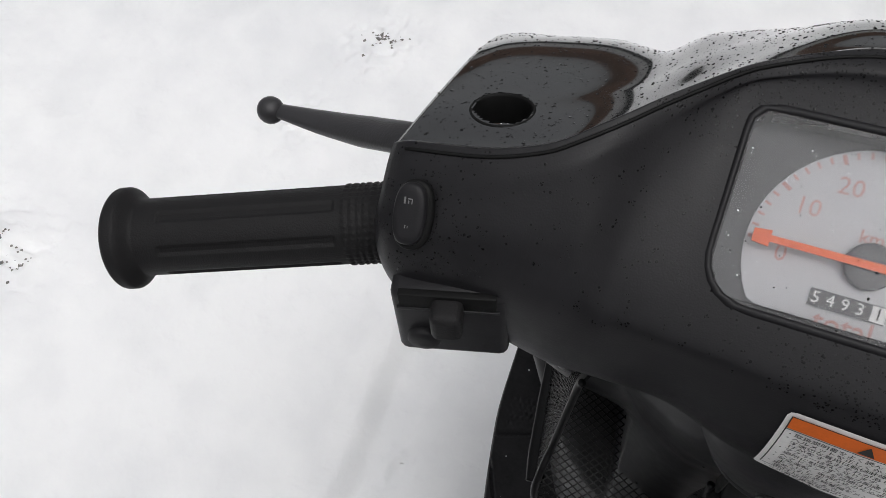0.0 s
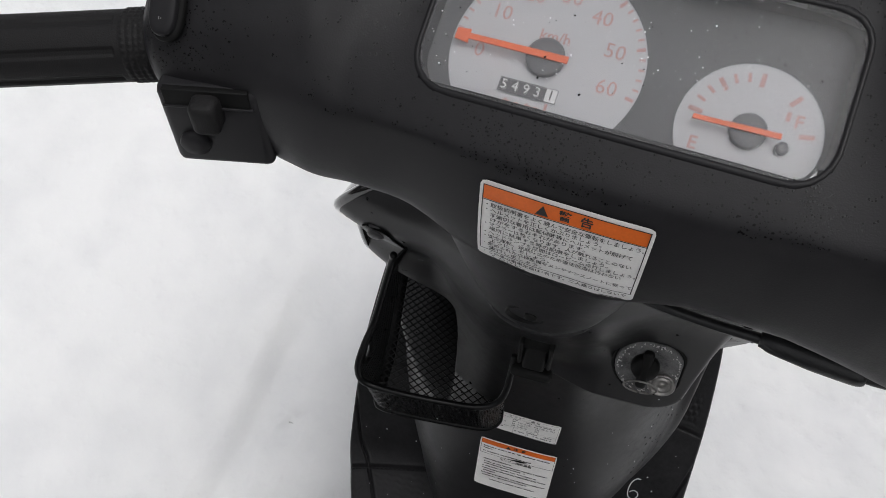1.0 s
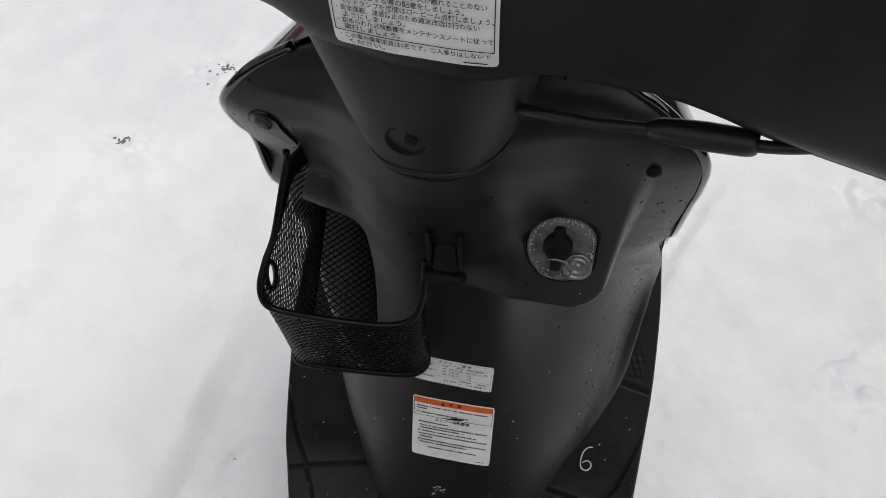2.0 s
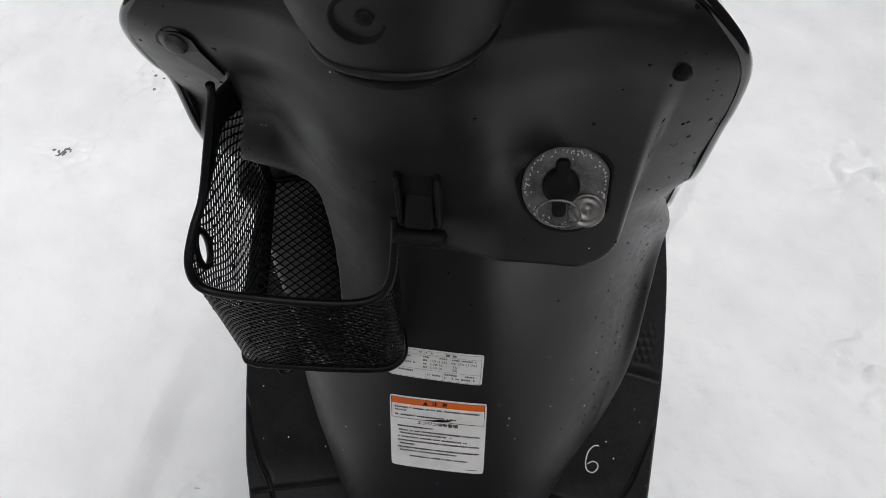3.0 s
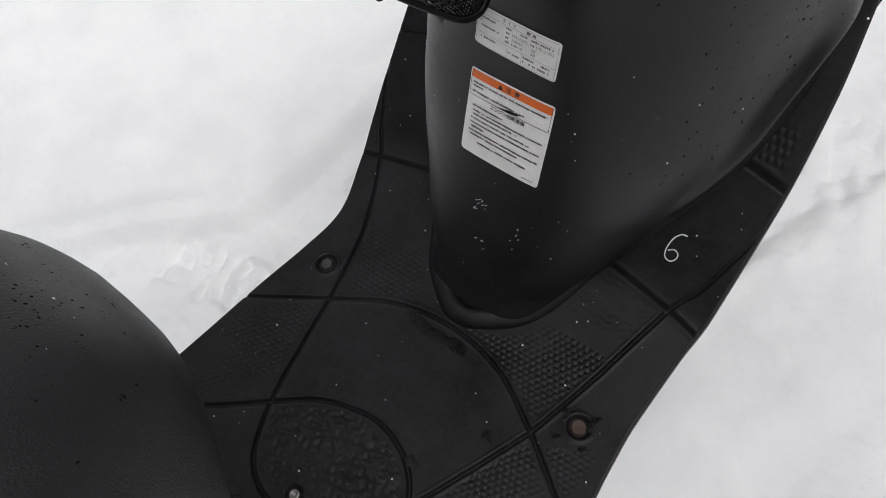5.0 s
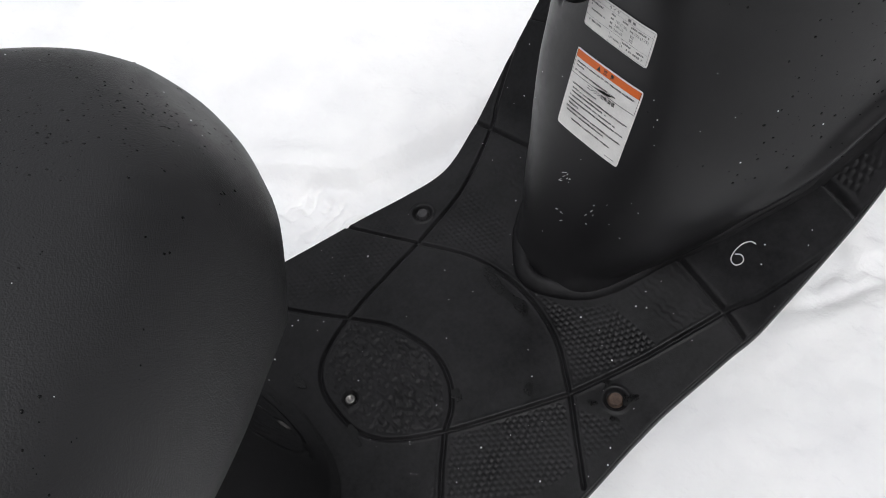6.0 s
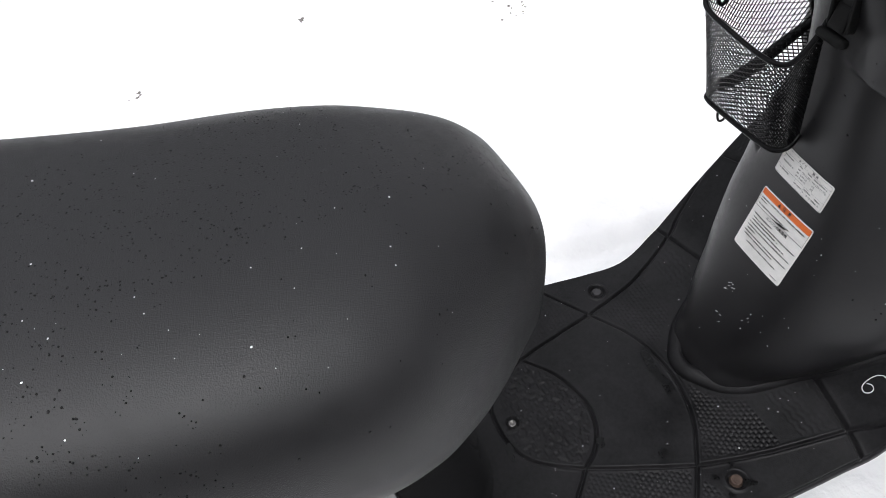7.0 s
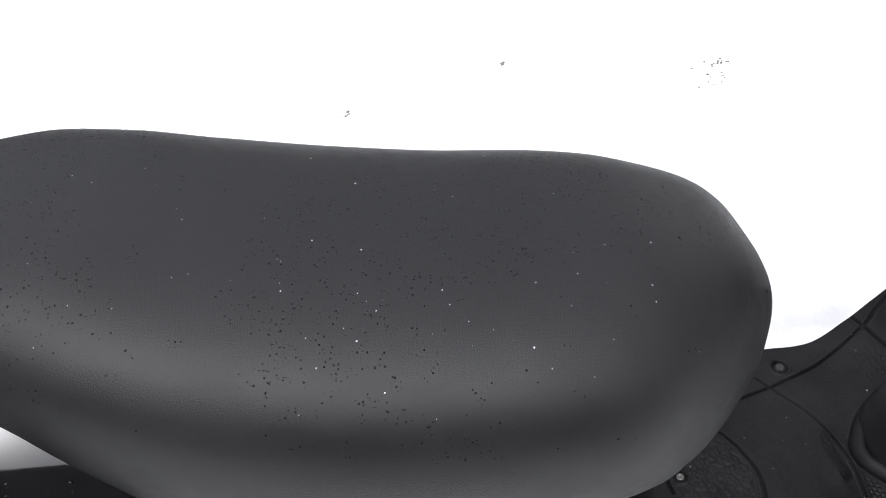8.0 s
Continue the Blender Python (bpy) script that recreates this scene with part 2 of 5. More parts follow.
def sweep(name, pts, radii, material, parent, label="", n=40, around=12, flat=1.0, closed_ends=True):
    """A round bar along a smooth curve through pts, with radii that change along it. flat: height to width."""
    c = catmull(pts, n)
    r = np.interp(np.linspace(0, 1, n), np.linspace(0, 1, len(radii)), radii)
    tan = np.gradient(c, axis=0)
    tan /= np.linalg.norm(tan, axis=1)[:, None]
    side = np.cross(tan[0], (0, 0, 1.0) if abs(tan[0][2]) < 0.9 else (0, 1.0, 0))
    V = []
    for i in range(n):
        side = side - tan[i] * (side @ tan[i])        # carried along without twist
        side /= np.linalg.norm(side)
        b = np.cross(side, tan[i])
        for j in range(around):
            t = 2 * math.pi * j / around
            V.append(c[i] + r[i] * (math.cos(t) * side + flat * math.sin(t) * b))
    F = grid_faces(n, around, wrap_v=True)
    if closed_ends:
        F += [tuple(range(around)), tuple(range((n - 1) * around, n * around))[::-1]]
    return solid(name, V, F, material, parent, label)


def lathe(name, profile, m, material, parent, label="", around=32, caps=True):
    """A turned body: profile of (radius, height) along z, placed by the matrix m."""
    V = []
    for r, h in profile:
        for j in range(around):
            t = 2 * math.pi * j / around
            V.append(m @ Vector((r * math.cos(t), r * math.sin(t), h)))
    n = len(profile)
    F = grid_faces(n, around, wrap_v=True, flip=True)
    if caps:
        F += [tuple(range(around))[::-1], tuple(range((n - 1) * around, n * around))]
    return solid(name, V, F, material, parent, label)


def rounded_box(name, sx, sy, sz, bevel, m, material, parent, label="", segments=3):
    bm = bmesh.new()
    bmesh.ops.create_cube(bm, size=1, matrix=Matrix.Diagonal((sx, sy, sz, 1)))
    bmesh.ops.bevel(bm, geom=bm.edges[:], offset=bevel, segments=segments, affect='EDGES', profile=0.5)
    bmesh.ops.transform(bm, matrix=m, verts=bm.verts[:])
    return part(name, bm, material, parent, label)


def text_points(body, size, bold=0.0, align='CENTER'):
    """Verts and faces of a line of writing in the plane, from the built-in font."""
    cu = bpy.data.curves.new("writing", 'FONT')
    cu.body, cu.size, cu.align_x, cu.align_y = body, size, align, 'CENTER'
    cu.resolution_u, cu.offset = 2, bold
    ob = bpy.data.objects.new("writing", cu)
    scene.collection.objects.link(ob)
    deps = bpy.context.evaluated_depsgraph_get()
    me = bpy.data.meshes.new_from_object(ob.evaluated_get(deps))
    V = np.array([v.co[:] for v in me.vertices]).reshape(-1, 3)
    F = [tuple(p.vertices) for p in me.polygons]
    bpy.data.objects.remove(ob)
    bpy.data.curves.remove(cu)
    bpy.data.meshes.remove(me)
    return V, F


class Print:
    """Gathers writing and bars in the plane of a label, and lays them on a surface."""
    def __init__(self):
        self.V, self.F = [], []

    def add(self, V, F):
        n = len(self.V)
        self.V += [tuple(v[:2]) for v in V]
        self.F += [tuple(i + n for i in f) for f in F]

    def text(self, body, x, y, size, width=None, align='CENTER', bold=0.0, turn=0.0):
        V, F = text_points(body, size, bold, align)
        if len(V) == 0:
            return
        if width:
            w = V[:, 0].max() - V[:, 0].min()
            V[:, 0] *= width / w
        c, s = math.cos(turn), math.sin(turn)
        self.add([(x + v[0] * c - v[1] * s, y + v[0] * s + v[1] * c) for v in V], F)

    def bar(self, x0, y0, x1, y1):
        self.add([(x0, y0), (x1, y0), (x1, y1), (x0, y1)], [(0, 1, 2, 3)])

    def poly(self, pts):
        self.add(pts, [tuple(range(len(pts)))])

    def dashes(self, x0, x1, y, h, rng, fill=0.8):
        x = x0
        while x < x1:
            w = h * rng.uniform(0.35, 0.75)
            if rng.random() < fill:
                self.bar(x, y - h * rng.uniform(0.3, 0.5), min(x + w, x1), y + h * rng.uniform(0.3, 0.5))
            x += w + h * 0.16

    def lay(self, name, surface, material, parent, label=""):
        return solid(name, [surface(u, v) for u, v in self.V], self.F, material, parent, label, smooth=False)


def label_sheet(name, w, h, radius, surface, material, parent, label="", n=28, m=20, skip=None):
    """A thin rounded label laid on a surface(u, v)."""
    V, F, index = [], [], {}
    for i in range(n + 1):
        for j in range(m + 1):
            u, v = (i / n - 0.5) * w, (j / m - 0.5) * h
            ex, ey = abs(u) - (w / 2 - radius), abs(v) - (h / 2 - radius)
            if ex > 0 and ey > 0:
                d = math.hypot(ex, ey)
                if d > radius:
                    u = math.copysign(w / 2 - radius + ex * radius / d, u)
                    v = math.copysign(h / 2 - radius + ey * radius / d, v)
            index[i, j] = len(V)
            V.append(surface(u, v))
    for i in range(n):
        for j in range(m):
            F.append((index[i, j], index[i + 1, j], index[i + 1, j + 1], index[i, j + 1]))
    return solid(name, V, F, material, parent, label)


def vnoise(x, y, seed=0):
    """Smooth value noise on arrays, 0 to 1."""
    xi, yi = np.floor(x).astype(int), np.floor(y).astype(int)
    fx, fy = x - xi, y - yi
    fx, fy = fx * fx * (3 - 2 * fx), fy * fy * (3 - 2 * fy)

    def r(a, b):
        s = np.sin(a * 127.1 + b * 311.7 + seed * 74.7) * 43758.5453
        return s - np.floor(s)
    return (r(xi, yi) * (1 - fx) + r(xi + 1, yi) * fx) * (1 - fy) + (r(xi, yi + 1) * (1 - fx) + r(xi + 1, yi + 1) * fx) * fy


def step(x):
    x = np.clip(x, 0, 1)
    return x * x * (3 - 2 * x)


def drops_on(name, points, normals, rng, r0, r1, material, parent, label="", flat=0.45):
    """Small flattened beads sitting on a surface."""
    V, F = [], []
    for p, nrm in zip(points, normals):
        nrm = Vector(nrm).normalized()
        a = nrm.orthogonal().normalized()
        a = (Matrix.Rotation(rng.uniform(0, 6.28), 3, nrm) @ a)
        b = nrm.cross(a)
        r = r0 + (r1 - r0) * rng.random() ** 2.5
        sx = rng.uniform(0.8, 1.35)
        p = Vector(p)
        base = len(V)
        for ring, (k, hh) in enumerate(((1.0, -0.1), (0.92, 0.28), (0.55, 0.75))):
            for j in range(7):
                t = 2 * math.pi * j / 7
                V.append(p + a * (r * k * sx * math.cos(t)) + b * (r * k * math.sin(t)) + nrm * (r * flat * hh))
        V.append(p + nrm * r * flat)
        for q in range(2):
            for j in range(7):
                F.append((base + q * 7 + j, base + q * 7 + (j + 1) % 7, base + (q + 1) * 7 + (j + 1) % 7, base + (q + 1) * 7 + j))
        for j in range(7):
            F.append((base + 14 + j, base + 14 + (j + 1) % 7, base + 21))
    ob = solid(name, V, F, material, parent, label)
    tagged(ob, kind="stuff")
    return ob


def scatter(ob, n, rng, keep=None):
    """Random points and normals on an object's mesh, by area."""
    me = ob.data
    areas = np.array([p.area for p in me.polygons])
    if keep:
        areas = areas * np.array([1.0 if keep(p.center, p.normal) else 0.0 for p in me.polygons])
    pick = np.random.default_rng(rng.randint(0, 9999)).choice(len(areas), n, p=areas / areas.sum())
    P, N = [], []
    for i in pick:
        pl = me.polygons[int(i)]
        vs = [me.vertices[k].co for k in pl.vertices]
        a, b = rng.random(), rng.random()
        q = (vs[0] * (1 - a) + vs[1] * a) * (1 - b) + (vs[-1] * (1 - a) + vs[2 % len(vs)] * a) * b
        P.append(q)
        N.append(pl.normal)
    return P, N


# ---- the ground: one sheet of trodden snow ----
def ground_axis(lo, hi, fine, lo2, hi2, coarse):
    """Grid lines: fine between lo and hi, coarser to lo2 and hi2, then ever wider to the horizon."""
    mid = np.arange(lo, hi, fine)
    left, right = np.arange(lo - coarse, lo2, -coarse), np.arange(mid[-1] + coarse, hi2, coarse)
    out = 1.25 ** np.arange(1, 27)
    return np.concatenate([(left[-1] - out + 0.9)[::-1], left[::-1], mid, right, right[-1] + out - 0.9])


GX, GY = np.meshgrid(ground_axis(-.85, .75, .0050, -2.0, 1.6, .014), ground_axis(-.35, 1.15, .0050, -1.3, 2.2, .014), indexing='ij')


def snow_height(x, y):
    fade = np.exp(-np.maximum(0, np.hypot(x, y) - 1.6) / 6)
    trod = 1 + 0.9 * step((x - 0.15) / 0.3)          # more trodden on the kerb side
    h = 0.026 * (vnoise(x * 1.3, y * 1.3, 1) - 0.5) + 0.012 * trod * (vnoise(x * 4.1 + y, y * 4.1 - x, 2) - 0.5)
    lump = vnoise(x * 8 + 5 * y, y * 8 - 5 * x, 12)
    h = h + 0.006 * trod * (step((lump - .35) / .3) - .5) * vnoise(x * 3 - y, y * 3 + x, 13)
    fine = 1 + 1.1 * step((x - .12) / .25)
    h = h + 0.0058 * fine * (vnoise(x * 11 + 4 * y, y * 11 - 4 * x, 3) - 0.5) + 0.0042 * fine * (vnoise(x * 27 - 9 * y, y * 27 + 9 * x, 4) - 0.5)
    h = h + 0.0016 * fine * (vnoise(x * 62 + 17 * y, y * 62 - 17 * x, 15) - 0.5)
    # flattened strip beside the scooter with a soft ridge along its edge, which swings out behind
    wander = .035 * (vnoise(y * 5, y * 0, 8) - .5) + .020 * (vnoise(x * 14, y * 14, 21) - .5)
    edge = x + .452 + np.maximum(0, .06 - y) * .95 + wander
    reach = step((1.0 - y) / .5) * step((y + .5) / .25)
    h = h - .024 * step((edge + .02) / (.040 + .25 * np.maximum(0, y - .35))) * reach * (1 - step((x + .12) / .08))
    h = h + .009 * np.exp(-((edge + .045) / .035) ** 2) * reach
    churned = step((edge - .01) / .04) * step((.22 - y) / .12) * step((y + .30) / .1) * step((.10 - x) / .1)
    h = h + churned * (.010 * (step((vnoise(x * 24 + 7 * y, y * 24 - 7 * x, 22) - .3) / .5) - .5) + .005 * (vnoise(x * 60, y * 60, 23) - .5))
    # a trodden line on the other side, crumbly towards the scooter
    brink = x - .150 - .36 * (y - .43) + .012 * (vnoise(x * 20, y * 20, 24) - .5)
    span = step((y - .30) / .08) * step((1.1 - y) / .3)
    h = h + span * (.010 * step((brink + .012) / .034) * (1 - step((brink - .10) / .15)) + .004 * np.exp(-((brink - .022) / .022) ** 2))
    crumbs = span * step((-brink) / .02) * step((brink + .16) / .05)
    h = h + crumbs * .007 * (step((vnoise(x * 34 + 9 * y, y * 34 - 9 * x, 25) - .35) / .4) - .4)
    # a broken tread print
    u, v = (x + 0.43) * 0.97 + (y + 0.02) * 0.25, -(x + 0.43) * 0.25 + (y + 0.02) * 0.97
    torn = vnoise(x * 40, y * 40, 5)
    inside = step((0.10 - np.abs(u)) / 0.03) * step((0.045 - np.abs(v) + .03 * (torn - .5)) / 0.012)
    h = h - inside * (0.006 + 0.012 * step((np.sin(u * 260 + 6 * torn) - .1) / .5) * step((torn - .25) / .2))
    # broken snow ploughed up beside the front wheel
    rough = np.exp(-((x - 0.20) / 0.13) ** 2 - ((y - 0.55) / 0.40) ** 2)
    h = h + rough * (0.006 * step((vnoise(x * 40 + 9 * y, y * 40 - 9 * x, 6) - .3) / .6) + 0.003 * vnoise(x * 85, y * 85, 7))
    for cx, cy, r in ((-0.74, 1.11, .09), (-1.21, 0.37, .10), (-0.86, 0.84, .08), (-0.37, 0.23, .03), (0.53, 0.52, .07), (0.62, 0.95, .08), (-1.42, -0.12, .06), (-1.27, 0.42, .08), (-1.0, 1.3, .1)):
        k = np.exp(-((x - cx) ** 2 + (y - cy) ** 2) / r**2)
        h = h + k * (0.017 * (step((vnoise(x * 55 + 13 * y, y * 55 - 13 * x, 9) - .25) / .6) - 0.6))
    return (h * fade).clip(-0.06, 0.06) - 0.006


GZ = snow_height(GX, GY)
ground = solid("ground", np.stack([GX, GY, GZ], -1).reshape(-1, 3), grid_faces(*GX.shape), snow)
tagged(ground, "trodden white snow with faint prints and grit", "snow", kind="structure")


# ---- plain walls well outside the view: a house northward, the others added to darken reflections ----
siding = mat("weathered_brown_siding", (0.14, 0.085, 0.060), 0.8, stain=0.4, stain_size=3, grain=0.3, grain_size=60)


def plain_wall(name, cx, cy, length, height, turn, label, surface=None):
    bm = bmesh.new()
    bmesh.ops.create_cube(bm, size=1, matrix=pose(cx, cy, height / 2 - .1, 0, 0, turn) @ Matrix.Diagonal((length, .25, height + .2, 1)))
    for k in range(1, int(height / .3)):
        bmesh.ops.bisect_plane(bm, geom=bm.verts[:] + bm.edges[:] + bm.faces[:], plane_co=(0, 0, k * .3), plane_no=(0, 0, 1))
    me = bpy.data.meshes.new(name)
    bm.to_mesh(me)
    bm.free()
    me.materials.append(surface or siding)
    tagged(new(name, me), label, "wall", kind="structure")


plain_wall("wall_north", -1.0, 6.0, 15.4, 1.45, 4, "plain weathered brown house wall beyond the snow")
# three unseen dark walls, added to block low light and give dark reflections
screen_dark = mat("dark_reflection_screen", (0.085, 0.078, 0.074), 0.8, stain=0.4, stain_size=3, grain=0.3, grain_size=60)
plain_wall("dark_screen_south", -2.6, -3.0, 11.4, 1.5, -3, "unseen dark wall added behind the scooter to darken reflections", screen_dark)
plain_wall("dark_screen_east", 2.95, 1.05, 8.3, 2.9, 88, "unseen dark wall added beside the yard to darken reflections", screen_dark)
plain_wall("dark_screen_west", -8.2, 1.7, 8.6, 2.3, 91, "unseen dark wall added across the yard to darken reflections", screen_dark)
# unseen dark and pale bands, added to stripe the reflection in the glossy cowl
band_dark = mat("dark_reflection_band", (0.02, 0.02, 0.022), 0.6, stain=0.3, stain_size=4)
band_pale = mat("pale_reflection_band", (0.42, 0.42, 0.42), 0.8, stain=0.2, stain_size=4)
for name, cz, sz_, sy_, m_, lab, cat in (("trim", .16, .32, .10, band_dark, "unseen dark band added along the house wall for reflections", "trim"), ("trim", .53, .42, .08, band_pale, "unseen pale band added along the house wall for reflections", "trim")):
    ob = rounded_box(name, 15.2, sy_, sz_, .01, pose(-1, 6.0, 0, 0, 0, 4) @ pose(0, -.125 - sy_ / 2 + .003, cz), m_, None, segments=1)
    tagged(ob, lab, cat, kind="structure")

# ---- the scooter ----
scooter = new("scooter")
scooter.empty_display_size = 0.05
tagged(scooter, "wet black motor scooter standing on trodden snow", "scooter")

HB = Matrix.Translation((0, 0.12, 0)) @ Matrix.Rotation(radians(-5), 4, 'Z')    # the handlebar is turned a little


def hb(x, y, z):
    return HB @ Vector((x, y, z))


# --- handlebar cover: sections by distance from the middle, each from the seam above to the edge below ---
SEC_X = (0.0, 0.03, 0.06, 0.082, 0.10, 0.115, 0.135, 0.158, 0.170)
SEC = np.array([
    [(.030, .962), (.020, .962), (.007, .9522), (-.0555, .9203), (-.070, .902), (-.071, .852), (-.052, .832)],
    [(.027, .961), (.018, .961), (.007, .9522), (-.0555, .9203), (-.069, .902), (-.068, .855), (-.045, .838)],
    [(.014, .960), (.010, .957), (.003, .9505), (-.0555, .9203), (-.067, .904), (-.064, .866), (-.035, .848)],
    [(-.004, .958), (-.010, .954), (-.018, .9480), (-.0555, .9215), (-.067, .905), (-.066, .870), (-.036, .853)],
    [(-.022, .956), (-.030, .953), (-.037, .948), (-.056, .930), (-.068, .907), (-.066, .868), (-.038, .853)],
    [(-.034, .953), (-.040, .950), (-.046, .945), (-.060, .930), (-.068, .907), (-.064, .868), (-.038, .854)],
    [(-.040, .950), (-.046, .947), (-.053, .941), (-.064, .929), (-.070, .908), (-.062, .872), (-.038, .857)],
    [(-.042, .947), (-.048, .944), (-.056, .937), (-.067, .926), (-.073, .905), (-.064, .880), (-.040, .866)],
    [(-.041, .940), (-.046, .937), (-.053, .931), (-.062, .921), (-.069, .901), (-.068, .880), (-.040, .868)],
])


def from_middle(x):
    """Distance from the middle of the bar; the cover is broader on the throttle side."""
    return -x if x < 0 else max(0.0, x - .026)


def cover_section(x, n=72):
    pts = spline(SEC_X, SEC.reshape(len(SEC_X), -1), [min(from_middle(x), 0.170)]).reshape(7, 2)
    if x > 0:       # the throttle side hangs lower
        k = float(step((x - 0.03) / 0.05))
        pts[5] = pts[5] * (1 - k) + np.array((-.067, .860 - .20 * max(0, x - .10))) * k
        pts[6] = pts[6] * (1 - k) + np.array((-.050, .840 - .22 * max(0, x - .10))) * k
    return catmull(pts, n)


def cover_y(x, z):
    """The local y of the cover's rear face at x and height z."""
    s = cover_section(x, 160)[70:]
    order = np.argsort(s[:, 1])
    return float(np.interp(z, s[order, 1], s[order, 0]))


NX, NS = 166, 72
xs = np.linspace(-0.1665, 0.204, NX)
CP = np.array([[(x - math.copysign(.013, x) * float(step((abs(x) - .11) / .06) * step((.925 - p[1]) / .05)), *p) for p in cover_section(x, NS)] for x in xs])
MX0, MX1, MY0, MY1 = -0.0590, 0.0862, -0.0455, 0.0075     # the instrument opening


def in_meter(x, y, grow=0.0):
    """Signed distance to the rounded opening of the instruments: negative inside."""
    cx, cy, hx, hy, r = (MX0 + MX1) / 2, (MY0 + MY1) / 2, (MX1 - MX0) / 2, (MY1 - MY0) / 2, (0.0045 if x < 0.02 else 0.010) if y > (MY0 + MY1) / 2 else 0.0125
    qx, qy = abs(x - cx) - hx + r, abs(y - cy) - hy + r
    return math.hypot(max(qx, 0), max(qy, 0)) + min(max(qx, qy), 0) - r - grow


V, F = sheet(CP[::-1], 0.0025, (0, 0.8, -0.6))
keep = []
for f in F:
    c = sum((V[i] for i in f), np.zeros(3)) / len(f)
    if c[2] > 0.905 and in_meter(c[0], c[1] + .0049) < 0.0010:
        continue
    keep.append(f)
handlebar_cover = solid("handlebar_cover", [hb(*v) for v in V], keep, matte_black, scooter, "matte black plastic handlebar cover speckled with rain")
# end plates
for sx in (-1, 1):
    s = cover_section(0.204 if sx > 0 else -.170, 40)
    ring = [hb(sx * ((0.204 if sx > 0 else .1665) - .013 * float(step((.925 - p[1]) / .05))), *p) for p in s] + [hb(sx * (.191 if sx > 0 else .158), *p) for p in ((-.005, .870), (0.020, .880), (0.0, .905))]
    solid("cover_end", ring, [tuple(range(len(ring)))], matte_black, handlebar_cover, smooth=False)

# the seam: near-black bead paints its shade, below the strip that borders the cowl
seam = [cover_section(x, 72)[5] for x in np.linspace(-.160, .196, 60)]
sweep("seam_shade", [hb(x, p[0] - .0001, p[1] + .0001) for x, p in zip(np.linspace(-.160, .196, 60), seam)], [.0007], void_black, handlebar_cover, "near-black bead for the shade in the gap below the cowl", n=180, around=8)

# the neck below the cover
V = []
NECK = ((.862, .064, -.066, .06, 2.8), (.845, .056, -.070, .06, 2.8), (.825, .050, -.068, .06, 2.7), (.80, .0445, -.062, .055, 2.6), (.785, .0405, -.058, .05, 2.5), (.775, .0355, -.0545, .045, 2.4), (.768, .0290, -.051, .04, 2.3), (.7635, .0225, -.045, .035, 2.2), (.7625, .0150, -.034, .03, 2.2))
for z, wx, y0, y1, e_ in NECK:
    for j in range(48):
        t = 2 * math.pi * j / 48
        c, s = math.cos(t), math.sin(t)
        k = 2 / e_
        V.append(hb(wx * math.copysign(abs(c) ** k, c), (y0 + y1) / 2 + (y1 - y0) / 2 * math.copysign(abs(s) ** k, s), z))
neck = solid("neck_cover", V, grid_faces(9, 48, wrap_v=True, flip=True) + [tuple(range(8 * 48, 9 * 48))[::-1]], matte_black, scooter, "matte black cover of the steering neck")


def neck_ring(z, wx, y0, y1, e_, a0, a1, n=28):
    """Points round the front of the neck at one height."""
    P = []
    for t in np.linspace(radians(a0), radians(a1), n):
        c, s = math.cos(t), math.sin(t)
        P.append(hb(wx * math.copysign(abs(c) ** (2 / e_), c), (y0 + y1) / 2 + (y1 - y0) / 2 * math.copysign(abs(s) ** (2 / e_), s), z))
    return P


sweep("neck_rim", neck_ring(.7775, .0370, -.0552, .046, 2.4, 172, 368), [.0006, .0017, .0019, .0017, .0006], matte_black, neck, "moulded rim of the neck cover", n=90, around=10)
# a near-black bead paints the shadow line under the rim
sweep("neck_shade", neck_ring(.7725, .0338, -.0530, .044, 2.35, 176, 364), [.0016], void_black, neck, "near-black bead for the shade below the rim", n=90, around=8)
# screw recess in the neck
lathe("screw_recess", [(0.0005, -.001), (.0075, -.001), (.0085, .0006), (.0095, .0006), (.0098, -.002)], Matrix.Translation(hb(-.002, -.0625, .803)) @ Matrix.Rotation(radians(98), 4, 'X'), void_black, neck, "dark screw recess")
lathe("screw_head", [(0.003, -.001), (.003, .0012), (.0022, .0016)], Matrix.Translation(hb(.001, -.0632, .805)) @ Matrix.Rotation(radians(98), 4, 'X'), void_black, neck, around=12)

# --- glossy front cowl ---
COWL_X = (0.0, 0.03, 0.06, 0.082, 0.10, 0.115, 0.135, 0.158, 0.172)
COWL = np.array([
    [(.031, .962), (.046, .957), (.062, .9465), (.089, .919), (.110, .875), (.105, .84)],
    [(.028, .961), (.043, .956), (.060, .9455), (.087, .918), (.108, .875), (.102, .84)],
    [(.013, .959), (.028, .952), (.052, .9380), (.082, .914), (.101, .877), (.095, .845)],
    [(-.005, .956), (.008, .946), (.038, .934), (.074, .914), (.094, .880), (.088, .85)],
    [(-.022, .949), (-.010, .942), (.020, .930), (.062, .910), (.088, .878), (.085, .855)],
    [(-.033, .945), (-.022, .9395), (.011, .9295), (.063, .9095), (.091, .878), (.083, .858)],
    [(-.039, .9425), (-.028, .9388), (.001, .9305), (.060, .9095), (.087, .876), (.078, .86)],
    [(-.041, .940), (-.030, .9373), (-.002, .9300), (.048, .9125), (.077, .8880), (.066, .864)],
    [(-.040, .9385), (-.030, .9365), (-.004, .9290), (.036, .9140), (.060, .8985), (.050, .868)],
])
HOLE = [(-0.1410, -0.006)]


def cowl_section(x, n):
    return catmull(spline(COWL_X, COWL.reshape(len(COWL_X), -1), [min(from_middle(x), 0.172)]).reshape(6, 2), n)


